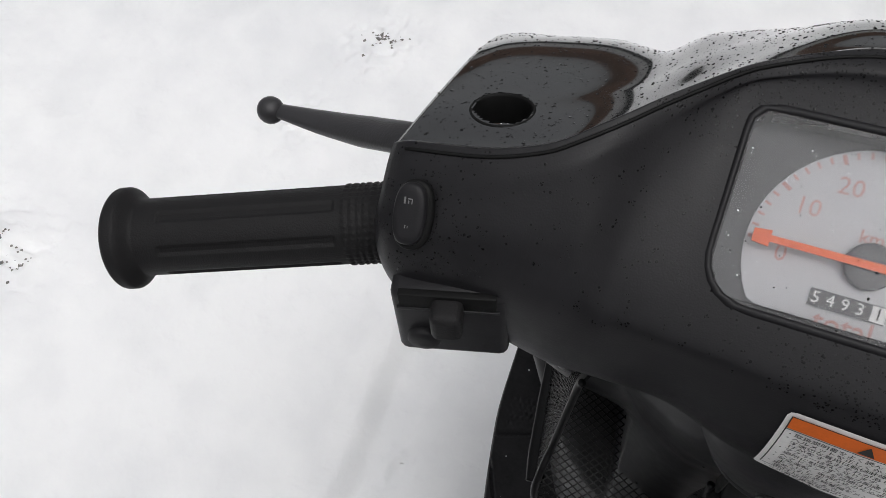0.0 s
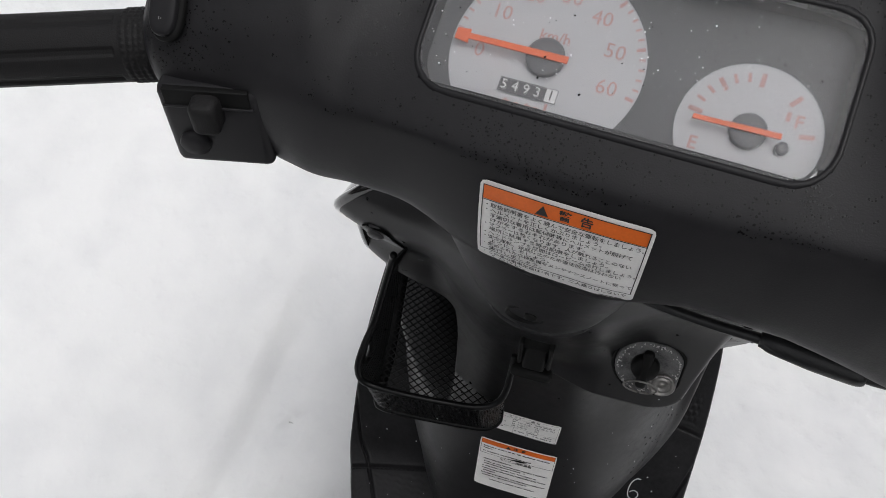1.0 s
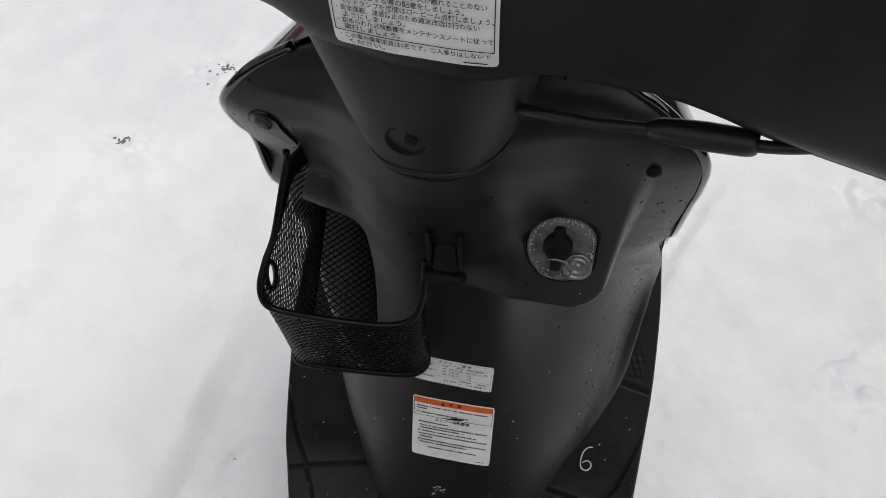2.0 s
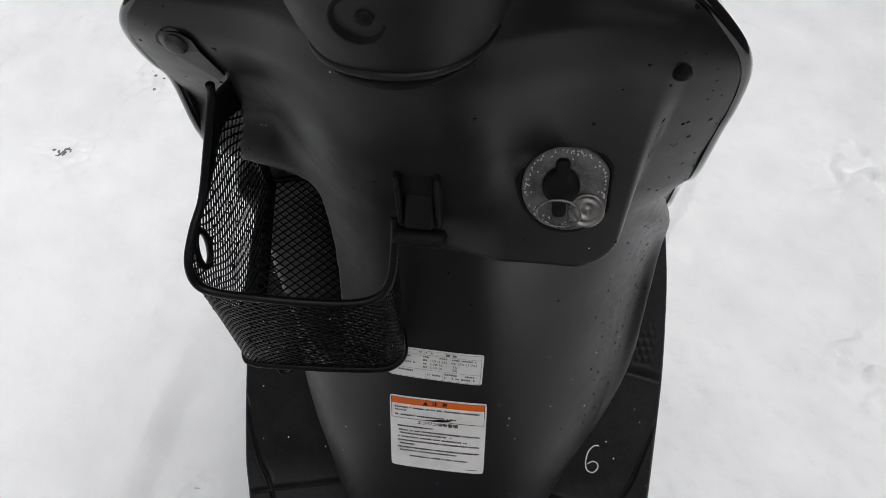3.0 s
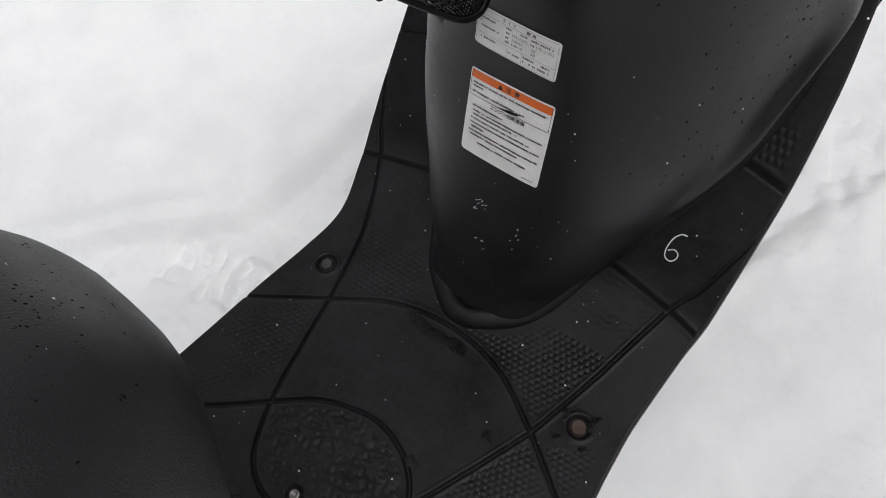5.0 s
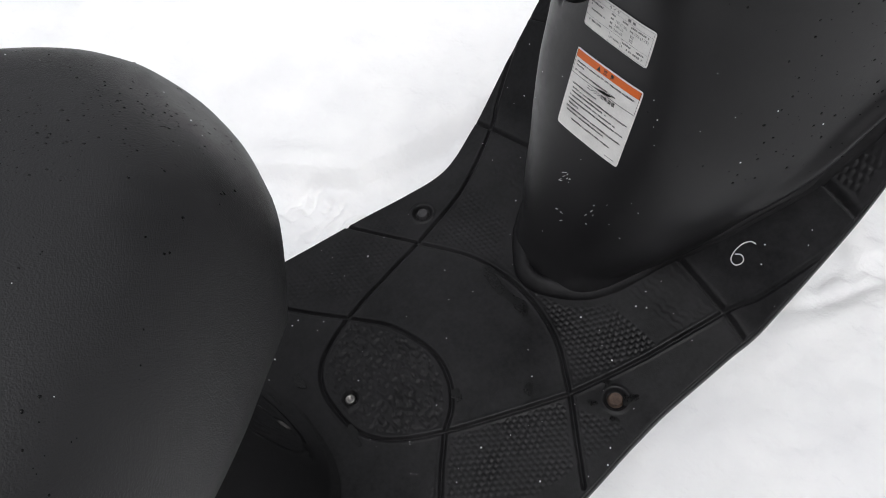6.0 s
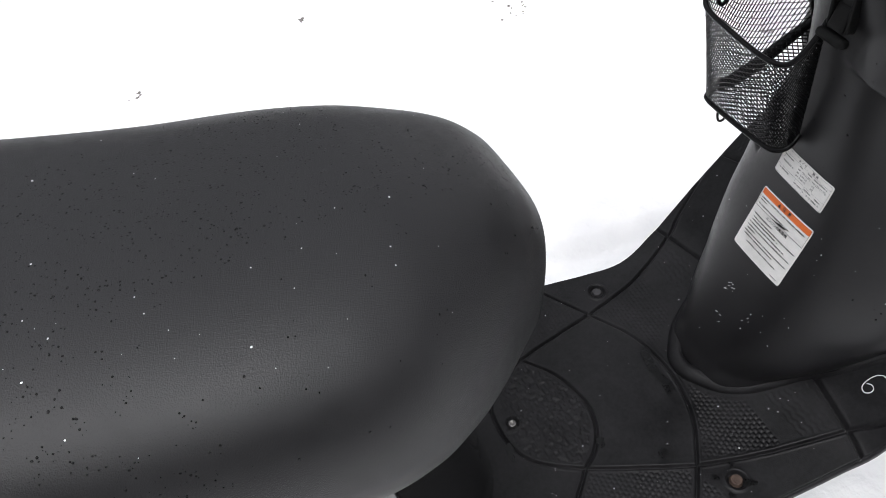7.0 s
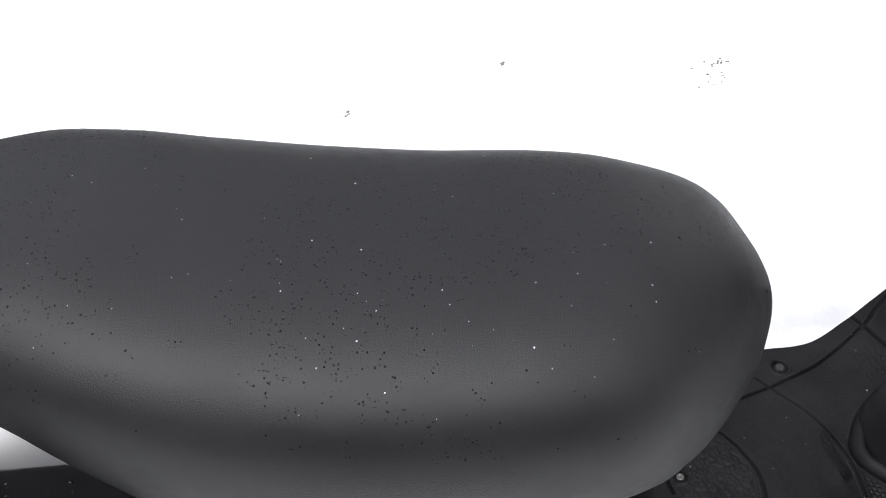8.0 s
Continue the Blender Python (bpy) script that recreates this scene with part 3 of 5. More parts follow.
xs = np.linspace(-0.1675, 0.172, 230)
CW = np.array([[(x + math.copysign(.0015, x) * float(step((p[0] + .022) / .07) * step((abs(x) - .12) / .05)), *p) for p in cowl_section(x, 130)] for x in xs])
V, F = sheet(CW, 0.0025, (0, 0.1, -1))
keep = []
for f in F:
    c = sum((V[i] for i in f), np.zeros(3)) / len(f)
    if any(math.hypot((c[0] - hx) / 1.05, (c[1] - hy) / 1.0) < 0.0106 and c[2] > 0.91 for hx, hy in HOLE):
        continue
    keep.append(f)
front_cowl = solid("front_cowl", [hb(*v) for v in V], keep, gloss_black, scooter, "glossy black front handlebar cowl beaded with rain")
around = np.array([hb(*p) for p in CW.reshape(-1, 3) if math.hypot(p[0] + .141, p[1] + .006) < .0135 and p[2] > .91])
socket_n = Vector(np.linalg.svd(around - around.mean(0))[2][2])
socket_n = -socket_n if socket_n.z < 0 else socket_n
tilt_hole = Matrix.Translation(around.mean(0)) @ socket_n.to_track_quat('Z', 'Y').to_matrix().to_4x4()
lathe("mirror_socket", [(.0122, -.0008), (.0119, .0001), (.0114, .0003), (.0110, .0001), (.0107, -.0008), (.0105, -.004), (.0105, -.012)], tilt_hole, void_black, front_cowl, "open mirror mounting hole", around=40, caps=False)
lathe("mirror_nut", [(.0085, -.012), (.0085, -.0085), (.006, -.0080), (.0055, -.012)], tilt_hole @ pose(.002, .004, 0), rust, front_cowl, "rusty nut inside the mirror hole", around=12)

# --- instruments ---
SL = 0.51


def dial_pt(x, y, lift=0.0):
    """A point of the dial plane (local x, y); lift: metres above it."""
    return hb(x, y - lift * 0.455, .9245 + SL * (y + .0245) + lift * 0.89)


instruments = new("instrument_panel")
instruments.parent = scooter
tagged(instruments, "misted instrument panel with white speed and fuel dials")


def meter_outline(n, grow):
    pts = []
    cx, cy = (MX0 + MX1) / 2, (MY0 + MY1) / 2
    for k in range(n):
        t = 2 * math.pi * k / n
        d = Vector((math.cos(t), math.sin(t)))
        lo_, hi_ = 0.0, 0.2
        for _ in range(30):
            mid = (lo_ + hi_) / 2
            if in_meter(cx + d.x * mid, cy + d.y * mid, grow) < 0:
                lo_ = mid
            else:
                hi_ = mid
        pts.append((cx + d.x * lo_, cy + d.y * lo_))
    return pts


NM = 120
rings = [(0.0034, 0.0080), (0.0029, 0.0104), (0.0022, 0.0114), (0.0012, 0.0115), (0.0005, 0.0110), (0.0001, 0.0080), (-0.0002, 0.0000), (-0.0002, -0.004)]
V = []
for grow, lift in rings:
    V += [dial_pt(x, y, lift) for x, y in meter_outline(NM, grow)]
solid("bezel", V, grid_faces(len(rings), NM, wrap_v=True), matte_black, instruments, "matte black bezel")
V = [dial_pt(x, y, 0) for x, y in meter_outline(NM, -0.0005)]
solid("backing", V, [tuple(range(NM))], dial_grey, instruments, "grey dial backing", smooth=False)
lens = solid("lens", [dial_pt(x, y, 0.0108) for x, y in meter_outline(NM, 0.0004)], [tuple(range(NM))], lens_clear, instruments, "misted clear plastic lens with drops", smooth=False)
lens.visible_shadow = False


def clipped_disc(name, cx, cy, r, parent, material, lift, n=90):
    """A dial disc that the edge of the opening cuts off."""
    pts = []
    for k in range(n):
        t = 2 * math.pi * k / n
        d, rr = (math.cos(t), math.sin(t) * 0.89), r
        while rr > 0.001 and in_meter(cx + d[0] * rr, cy + d[1] * rr, -0.0015) > 0:
            rr -= 0.0003
        pts.append(dial_pt(cx + d[0] * rr, cy + d[1] * rr, lift))
    return solid(name, pts, [tuple(range(n))], material, parent, smooth=False)


def on_dial(cx, cy, lift):
    return lambda u, v: dial_pt(cx + u, cy + v * 0.89, lift)


def arc_ticks(pr, r0, r1, a0, a1, n, width):
    for k in range(n):
        a = radians(a0 + (a1 - a0) * k / (n - 1))
        c, s, w = math.cos(a), math.sin(a), width / 2
        pr.poly([(c * r0 - s * w, s * r0 + c * w), (c * r0 + s * w, s * r0 - c * w), (c * r1 + s * w, s * r1 - c * w), (c * r1 - s * w, s * r1 + c * w)])


SX, SY, SR = -0.0152, -0.0258, 0.0360
speed = clipped_disc("speed_dial", SX, SY, SR, instruments, dial_white, 0.0012)
tagged(speed, "white speedometer dial with red print")
pr = Print()
arc_ticks(pr, .0322, .0354, 180, -12, 7, .0013)
arc_ticks(pr, .0332, .0354, 180, -12, 31, .0008)
for k, word in enumerate(("0", "10", "20", "30", "40", "50", "60")):
    a = radians(180 - 32 * k)
    pr.text(word, .0247 * math.cos(a), .0247 * math.sin(a) - (.003 if k == 0 else 0), .0080)
pr.text("km/h", .001, .0085, .0058, bold=.00008)
pr.text("total", -.0020, -.0200, .0092, bold=.00010)
pr.lay("dial_print", on_dial(SX, SY, 0.0016), dial_red, speed, "red speed figures")
pr = Print()
pr.bar(-.0135, -.0160, .0085, -.0105)
pr.lay("odometer_window", on_dial(SX, SY, 0.0018), odo_black, speed, "dark odometer window")
pr = Print()
for k, word in enumerate("5493"):
    pr.text(word, -.0115 + .0042 * k, -.01325, .0052)
pr.lay("odometer_figures", on_dial(SX, SY, 0.0021), white_print, speed)
pr = Print()
pr.bar(.0042, -.0157, .0083, -.0108)
pr.lay("odometer_drum", on_dial(SX, SY, 0.0021), white_print, speed, "white last drum")
pr = Print()
pr.text("1", .0062, -.01325, .0052)
pr.lay("drum_figure", on_dial(SX, SY, 0.0024), ink_black, speed)


def pointer(cx, cy, angle, tip, tail, width, block, parent):
    a = radians(angle)
    c, s = math.cos(a), math.sin(a)
    V, F = [], []

    def slab(x0, x1, w, z0, z1):
        b = len(V)
        for z in (z0, z1):
            for x, y in ((x0, -w / 2), (x1, -w * 0.4), (x1, w * 0.4), (x0, w / 2)):
                V.append(dial_pt(cx + x * c - y * s, cy + (x * s + y * c) * 0.89, z))
        F.extend([(b, b + 3, b + 2, b + 1), (b + 4, b + 5, b + 6, b + 7)] + [(b + i, b + (i + 1) % 4, b + 4 + (i + 1) % 4, b + 4 + i) for i in range(4)])
    slab(-tail, tip, width, .0052, .0062)
    if block:
        slab(tip - .001, tip + .0042, block, .0050, .0060)
    solid("needle", V, F, needle_orange, parent, "orange needle", smooth=False)


def hub_at(cx, cy, r, parent):
    m = Matrix.Translation(dial_pt(cx, cy, .0014)) @ Matrix.Rotation(radians(-5), 4, 'Z') @ Matrix.Rotation(radians(27), 4, 'X')
    lathe("needle_hub", [(r, 0), (r, .0025), (r * .93, .0032), (r * .3, .0034)], m, hub_grey, parent, "dark grey needle hub", around=36)


hub_at(SX, SY, .0072, speed)
pointer(SX, SY, 180, .0300, .0085, .0026, .0052, speed)
FX, FY = 0.0592, -0.0325
fuel = clipped_disc("fuel_dial", FX, FY, .0245, instruments, dial_white, 0.0012)
tagged(fuel, "white fuel gauge dial with red print")
pr = Print()
arc_ticks(pr, .0165, .0215, 170, 10, 5, .0017)
arc_ticks(pr, .0178, .0212, 170, 90, 7, .0012)
pr.text("E", -.0165, -.0085, .0066, bold=.00012)
pr.text("F", .0150, .0075, .0066, bold=.00012)
pr.bar(.0105, .0070, .0120, .0105)
pr.lay("dial_print", on_dial(FX, FY, 0.0016), dial_red, fuel, "red fuel marks")
hub_at(FX, FY, .0062, fuel)
pointer(FX, FY, 181, .0190, .0105, .0020, 0, fuel)
m = Matrix.Translation(dial_pt(FX + .012, FY - .0025, .0014)) @ Matrix.Rotation(radians(27), 4, 'X')
lathe("stop_pin", [(.0022, 0), (.0022, .002), (.001, .0024)], m, hub_grey, fuel, around=14)

# --- left switches ---
SR_, SU_ = Vector((.0351, .0112, -.0015)).normalized(), Vector((.0, .0015, .045))
SU_ = (SU_ - SR_ * SU_.dot(SR_)).normalized()
SN_ = SU_.cross(SR_)                       # into the housing
face = Vector((-.1572, -.0785, .8715)) + SR_ * .0190 + SU_ * .0240 - SN_ * .0040
SB = HB @ Matrix.Translation(face) @ Matrix((SR_, SN_, SU_)).transposed().to_4x4()
switch_box = rounded_box("switch_box", .0415, .034, .0420, .0035, SB @ pose(.0017, .017, -.0040), matte_black, scooter, "matte black switch housing")
# no recess is cut: a near-black block paints the slot's shade
slot = rounded_box("slot_shade", .034, .0030, .0080, .0005, SB @ pose(.001, .0010, .0130), void_black, switch_box, "near-black block for the shade in the indicator switch slot")
rounded_box("slot_lip", .036, .0024, .0012, .0005, SB @ pose(.001, .0002, .0085), matte_black, slot)
rounded_box("indicator_knob", .0112, .012, .0150, .0030, SB @ pose(.001, -.0030, .0080), rubber, switch_box, "black sliding indicator knob", segments=4)
lathe("horn_button", [(.0062, -.004), (.0062, .0020), (.0054, .0030), (.002, .0033)], SB @ pose(-.0085, 0, -.0115, 90), matte_black, switch_box, "round black horn button", around=24)
sweep("housing_shoulder", [SB @ Vector(p) for p in ((.0150, .0080, .0220), (.0200, .0075, .0150), (.0215, .0085, .0), (.0205, .0120, -.0130), (.0170, .0150, -.0200))], [.0030, .0058, .0072, .0066, .0040], matte_black, switch_box, "rounded shoulder beside the switches", n=40, around=20)
DS = HB @ pose(-.1490, -.0614, .9362, -46, 0, 6)


def pill(name, w, h, depth, m, material, label=""):
    """An oval button standing out along -y."""
    V, n = [], 40
    for k, d in ((1.0, .0), (1.0, -.55), (.95, -.82), (.84, -.96), (.5, -1.0)):
        for j in range(n):
            t = 2 * math.pi * j / n
            c_, s_ = math.cos(t), math.sin(t)
            V.append(m @ Vector((w / 2 * k * math.copysign(abs(c_) ** .78, c_), d * depth, h / 2 * (1 - (1 - k) * w / h) * math.copysign(abs(s_) ** .78, s_))))
    return solid(name, V, grid_faces(5, n, wrap_v=True) + [tuple(range(4 * n, 5 * n))[::-1]], material, switch_box, label)


# a raised near-black oval paints the shadow gap round the rocker
pill("dip_switch_shade", .0134, .0232, .0026, DS @ pose(-.0012, .0, -.0004), void_black)
pill("dip_switch", .0112, .0206, .0050, DS @ pose(-.0018, 0, 0), matte_black, "oval rocker switch with worn white marks")
pr = Print()
pr.bar(-.0022, .0040, -.0015, .0066)
pr.bar(-.0008, .0058, .0012, .0063)
pr.bar(-.0006, .0042, -.0001, .0054)
pr.bar(.0008, .0042, .0012, .0060)
pr.bar(-.0008, -.0052, -.0003, -.0040)
pr.bar(.0003, -.0050, .0006, -.0042)
pr.lay("switch_mark", lambda u, v: DS @ Vector((u * .85 - .0018, -.0051, v * .85)), ink_grey, switch_box, "small worn pale marks")


# --- grips and lever ---
def grip(name, sx, label):
    A, B = Vector((sx * -.158, -.042, .9025)), Vector((sx * -.2690, -.0902, .9006))
    ax = (B - A)
    L = ax.length
    ax.normalize()
    e1 = ax.cross(Vector((0, 0, 1))).normalized()
    e2 = ax.cross(e1)
    N, M = 220, 144
    V = []
    for i in range(N):
        t = i / (N - 1)
        for j in range(M):
            a = 2 * math.pi * j / M
            r = .0162
            if t < .13:
                r = .0168 + .0042 * (1 - t / .13) ** 1.5
            elif t < .255:
                r = .0163 + .0005 * (math.sin(t * L * 2 * math.pi / .0026) > -.1) * (math.sin(a * 36) > -.1)
            elif .275 < t < .83:
                ph = (a * 7 / (2 * math.pi)) % 1
                if ph < .26:
                    r = .0150
            if t > .905:
                r = .0162 + .0052 * float(step((t - .905) / .05))
            if t > .975:
                r = .0214 - .0030 * ((t - .975) / .025) ** 2
            V.append(hb(*(A + ax * (L * t) + e1 * (.925 * r * math.cos(a)) + e2 * (.925 * r * math.sin(a)))))
    F = grid_faces(N, M, wrap_v=True, flip=sx < 0) + [tuple(range((N - 1) * M, N * M))[::(1 if sx > 0 else -1)]]
    return solid(name, V, F, rubber, scooter, label)


grip("handlebar_grip", 1, "black ribbed rubber grip with a flanged end")
grip("throttle_grip", -1, "black ribbed rubber throttle grip")
brake_lever = sweep("brake_lever", [hb(-.150, -.002, .893), hb(-.185, .002, .889), hb(-.215, .008, .8775), hb(-.245, .0138, .8675), hb(-.2765, .0185, .8605)],
                    [.0078, .0088, .0087, .0068, .0040], dark_metal, scooter, "dark metal brake lever with a ball end", n=44, around=16, flat=0.6)
bm = bmesh.new()
bmesh.ops.create_uvsphere(bm, u_segments=24, v_segments=14, radius=.0070, matrix=Matrix.Translation(hb(-.2785, .0175, .8605)))
part("ball_end", bm, dark_metal, brake_lever)

# --- brake cable with rubber boot under the right side ---
cable = sweep("brake_cable", [hb(.026, -.030, .806), hb(.050, -.040, .813), hb(.076, -.043, .815), hb(.104, -.046, .8198), hb(.145, -.052, .8255), hb(.175, -.050, .832)], [.0026], cable_black, scooter, "black brake cable leaving the steering neck", n=50)
sweep("cable_boot", [hb(.099, -.0455, .8190), hb(.105, -.046, .8200), hb(.121, -.0485, .8225), hb(.137, -.051, .8250), hb(.141, -.0515, .8256)], [.0034, .0052, .0060, .0056, .0042], cable_black, cable, "rubber boot on the cable", n=30, around=14)

# --- inner leg shield: one moulded panel from the floor to below the handlebar ---
PZ = (.274, .280, .290, .302, .330, .360, .390, .440, .494, .55, .60, .65, .68, .70, .72, .74, .755, .770, .780, .790, .800)
PW = (.020, .047, .069, .083, .1045, .1190, .1335, .148, .152, .151, .146, .137, .1355, .1365, .1375, .1365, .131, .118, .105, .085, .055)
YE = (.030, .050, .085, .122, .150, .176, .203, .246, .290, .262, .218, .166, .151, .143, .136, .129, .125, .125, .127, .131, .136)
YP = (.024, .036, .043, .050, .062, .073, .083, .099, .118, .136, .145, .142, .134, .128, .121, .115, .112, .112, .115, .120, .128)
DC = (0, 0, 0, 0, 0, 0, 0, 0, .003, .014, .025, .028, .028, .027, .026, .023, .020, .018, .018, .018, .018)
PE = (3, 3.2, 3.2, 3.2, 3.2, 3.2, 3.3, 3.5, 3.7, 3.6, 3.6, 4, 4.5, 5, 5, 5, 5, 5, 5, 5, 5)


def panel_w(z):
    return float(spline(PZ, PW, [z])[0])


PTAB = np.stack([YE, YP, DC, PE], -1)


def panel_rows(z):
    return spline(PZ, PTAB, z)


def undercut(x, z):
    """How far the wing beside the basket draws back."""
    return .20 * (.757 - min(max(z, .69), .757)) * float(step((-.055 - x) / .03)) * float(step((z - .655) / .03))


def panel_y(x, z, rows=None, w=None):
    ye, yp, dc, pe = rows if rows is not None else panel_rows([z])[0]
    w = w or panel_w(z)
    u = min(abs(x) / w, 1.0)
    y = yp - dc * math.exp(-(x / .056) ** 4) + (ye - yp) * u ** pe
    y += undercut(x, z)
    # raised lock housing
    ex, ez = x - (.1050 + .08 * (z - .667)) + .028, .6305 - z + .028
    out = (math.hypot(max(ex, 0), max(ez, 0)) + min(max(ex, ez), 0)) - .028
    k = float(step((.003 - out) / .011) * step((x + .005) / .050) * step((.785 - z) / .03))
    face = .1120 + .15 * (z - .69)
    y = y * (1 - k) - .005 * math.log(math.exp(-y / .005) + math.exp(-face / .005)) * k
    # pocket behind the basket
    lip = .652 - .22 * max(0.0, x + .090) - .9 * max(0.0, x + .070) - .25 * max(0.0, -.105 - x)
    k = float(step((-.0635 - x) / .006) * step((z - .488) / .052) * step((lip - z) / .008))
    return y + max(0, ye - .004 - y) * k


zs = np.concatenate([np.linspace(.274, .30, 12)[:-1], np.linspace(.30, .80, 320)])
us = np.linspace(-1, 1, 281)
RR = panel_rows(zs)
WW = spline(PZ, PW, zs)


def left_flare(u, z):
    """The edges of the shield belly out, most of all beside the basket."""
    return float(step((z - .44) / .07) * step((.605 - z) / .09)) * (max(0.0, -u) ** 5 - .25 * max(0.0, u) ** 5)


def foot_spread(u, z):
    """Its foot spreads wider on the left."""
    return .007 * float(step((z - .278) / .02)) * (.15 * float(step((.46 - z) / .08)) * max(0.0, -u) ** 3 + .9 * float(step((.405 - z) / .08)) * max(0.0, u) ** 3)


PP = np.array([[(u * w - .002 - .026 * left_flare(u, z) - foot_spread(u, z), panel_y(u * w, z, r, w) - .030 * left_flare(u, z), z) for u in us] for z, r, w in zip(zs, RR, WW)])
# a hollow fillet round its foot leaves a thin flange on the floor
run = np.cumsum(np.linalg.norm(np.diff(PP, axis=1, prepend=PP[:, :1]), axis=2), axis=1)
rise = np.cumsum(np.linalg.norm(np.diff(PP[:, 140], axis=0, prepend=PP[:1, 140]), axis=1))[:, None]
rim_d = -np.log(np.exp(-run / .004) + np.exp(-(run[:, -1:] - run) / .004) + np.exp(-rise / .004)) * .004
du_, dz_ = np.gradient(PP, axis=1), np.gradient(PP, axis=0)
nrm = np.cross(du_, dz_)
nrm /= np.linalg.norm(nrm, axis=2)[..., None] + 1e-12
nrm *= np.where(nrm[..., 1:2] > 0, 1.0, -1.0)
dent = .0036 * np.exp(-((rim_d - .0105) / .0050) ** 2) * step((.50 - zs) / .10)[:, None]
# on the right a rolled ridge runs along the fillet
dent += (.0050 * np.exp(-((rim_d - .0150) / .0100) ** 2) - .0075 * np.exp(-((rim_d - .0390) / .0115) ** 2)) * step((us - .25) / .3)[None] * (step((zs - .345) / .09) * step((.62 - zs) / .07))[:, None]
PP = PP + nrm * dent[..., None]
V, F = sheet(PP[:, ::-1], 0.004, (0, 1, 0))
leg_shield = solid("leg_shield", V, F, panel_black, scooter, "scuffed matte black inner leg shield")
# glossy outer apron behind it
zs2 = np.linspace(.36, .80, 70)
us2 = np.linspace(-1, 1, 61)
AP = []
for z in zs2:
    w = panel_w(min(z, .80)) + .003
    ye = float(spline(PZ, YE, [min(z, .80)])[0]) + .004
    AP.append([(u * w - .002 - .026 * left_flare(u, z), -.030 * left_flare(u, z) + ye + undercut(u * w, z) + .006 + (.10 + .12 * (z - .36)) * (1 - abs(u) ** 2.4) ** 0.8, z + .012 * (1 - u * u)) for u in us2])
V, F = sheet(np.array(AP), 0.004, (0, -1, 0))
solid("front_apron", V, F, gloss_black, scooter, "glossy black outer apron")
for sx in (-1, 1):
    edge = [(sx * (panel_w(z) + .001) - .002 - .026 * left_flare(sx, z), float(spline(PZ, YE, [z])[0]) + .004 - .030 * left_flare(sx, z) + undercut(sx * panel_w(z), z), z) for z in (.50, .55, .60, .65, .70, .72, .74, .755, .77, .78, .79)]
    sweep("shield_edge", edge, [.004], gloss_black, leg_shield, "glossy rim of the shield", n=50, around=10)
for sx in (-1, 1):
    y = panel_y(sx * .108, .750)
    k = 1.0 if sx < 0 else .50
    lathe("shield_bolt", [(.0078 * k, -.002), (.0078 * k, .0006), (.0056 * k, .0010), (.0052 * k, .0030 * k), (.0036 * k, .0040 * k), (.0012 * k, .0042 * k)], Matrix.Translation((sx * .108, y - .0005, .750)) @ Matrix.Rotation(radians(105), 4, 'X'), dark_metal if sx < 0 else void_black, leg_shield, "dark bolt", around=28)

# --- ignition lock and key ---
LK = Matrix.Translation((.0674, .1085, .6900)) @ Matrix.Rotation(radians(66), 4, 'X') @ Matrix.Scale(.93, 4)
lock = new("ignition_lock")
lock.parent = scooter
tagged(lock, "scratched metal ignition lock with the key in it")


def lock_outline(r, n=64, flat=.90):
    return [(min(r * math.cos(2 * math.pi * k / n), r * flat), min(r * math.sin(2 * math.pi * k / n), r * .95)) for k in range(n)]


V = []
for r, h in ((.0250, -.016), (.0245, .0015), (.0232, .0022), (.0222, .0005)):
    V += [LK @ Vector((x, y, h)) for x, y in lock_outline(r)]
solid("lock_surround", V, grid_faces(4, 64, wrap_v=True, flip=True), void_black, lock, "black rubber surround")
V = []
for r, h in ((.0222, -.010), (.0222, .0030), (.0212, .0040), (.0005, .0040)):
    V += [LK @ Vector((x, y, h)) for x, y in lock_outline(r)]
solid("lock_plate", V, grid_faces(4, 64, wrap_v=True, flip=True), lock_alloy, lock, "scratched worn metal plate")
lathe("shutter_knob", [(.0090, .003), (.0090, .0055), (.0084, .0062), (.0076, .0062), (.0072, .0050), (.0058, .0050), (.0054, .0060), (.0038, .0060), (.0036, .0050), (.0016, .0050), (.0012, .0058), (.0004, .0058)], LK @ Matrix.Translation((.0106, -.0100, 0)), steel, lock, "round steel shutter knob", around=36)
key = rounded_box("key", .0070, .030, .0065, .0026, LK @ pose(-.0030, .002, .0085), void_black, None, segments=4)
tagged(key, "black headed key on a thin steel ring in the ignition lock", "key")
lathe("key_head", [(.0090, .002), (.0092, .008), (.0082, .0105), (.0040, .0115)], LK @ pose(-.0030, .0025, 0), void_black, key, "round black plastic key head", around=28)
ringpts = [LK @ Vector((-.0030 + .0108 * math.cos(a), -.0100 + .0088 * math.sin(a), .0125 + .0050 * math.sin(a))) for a in np.linspace(0, 2 * math.pi, 40)]
sweep("key_ring", ringpts, [.0006], steel, key, "thin steel split ring", n=80, around=8)
g = random.Random(21)
pr = Print()
for _ in range(120):
    a = g.uniform(0, 6.283)
    rr = .0207 - abs(g.gauss(0, .0016))
    x, y = min(rr * math.cos(a), .0184), min(rr * math.sin(a), .0196)
    if math.hypot(x - .0106, y + .0100) < .0096:
        continue
    m_ = [g.uniform(.0002, .0009) for _ in range(6)]
    pr.poly([(x + m_[k] * math.cos(a + k * 1.047) * .8, y + m_[k] * math.sin(a + k * 1.047)) for k in range(6)])
pr.lay("bare_patch", lambda u, v: LK @ Vector((u, v, .0041)), worn_bright, lock, "bare metal worn through at the rim")

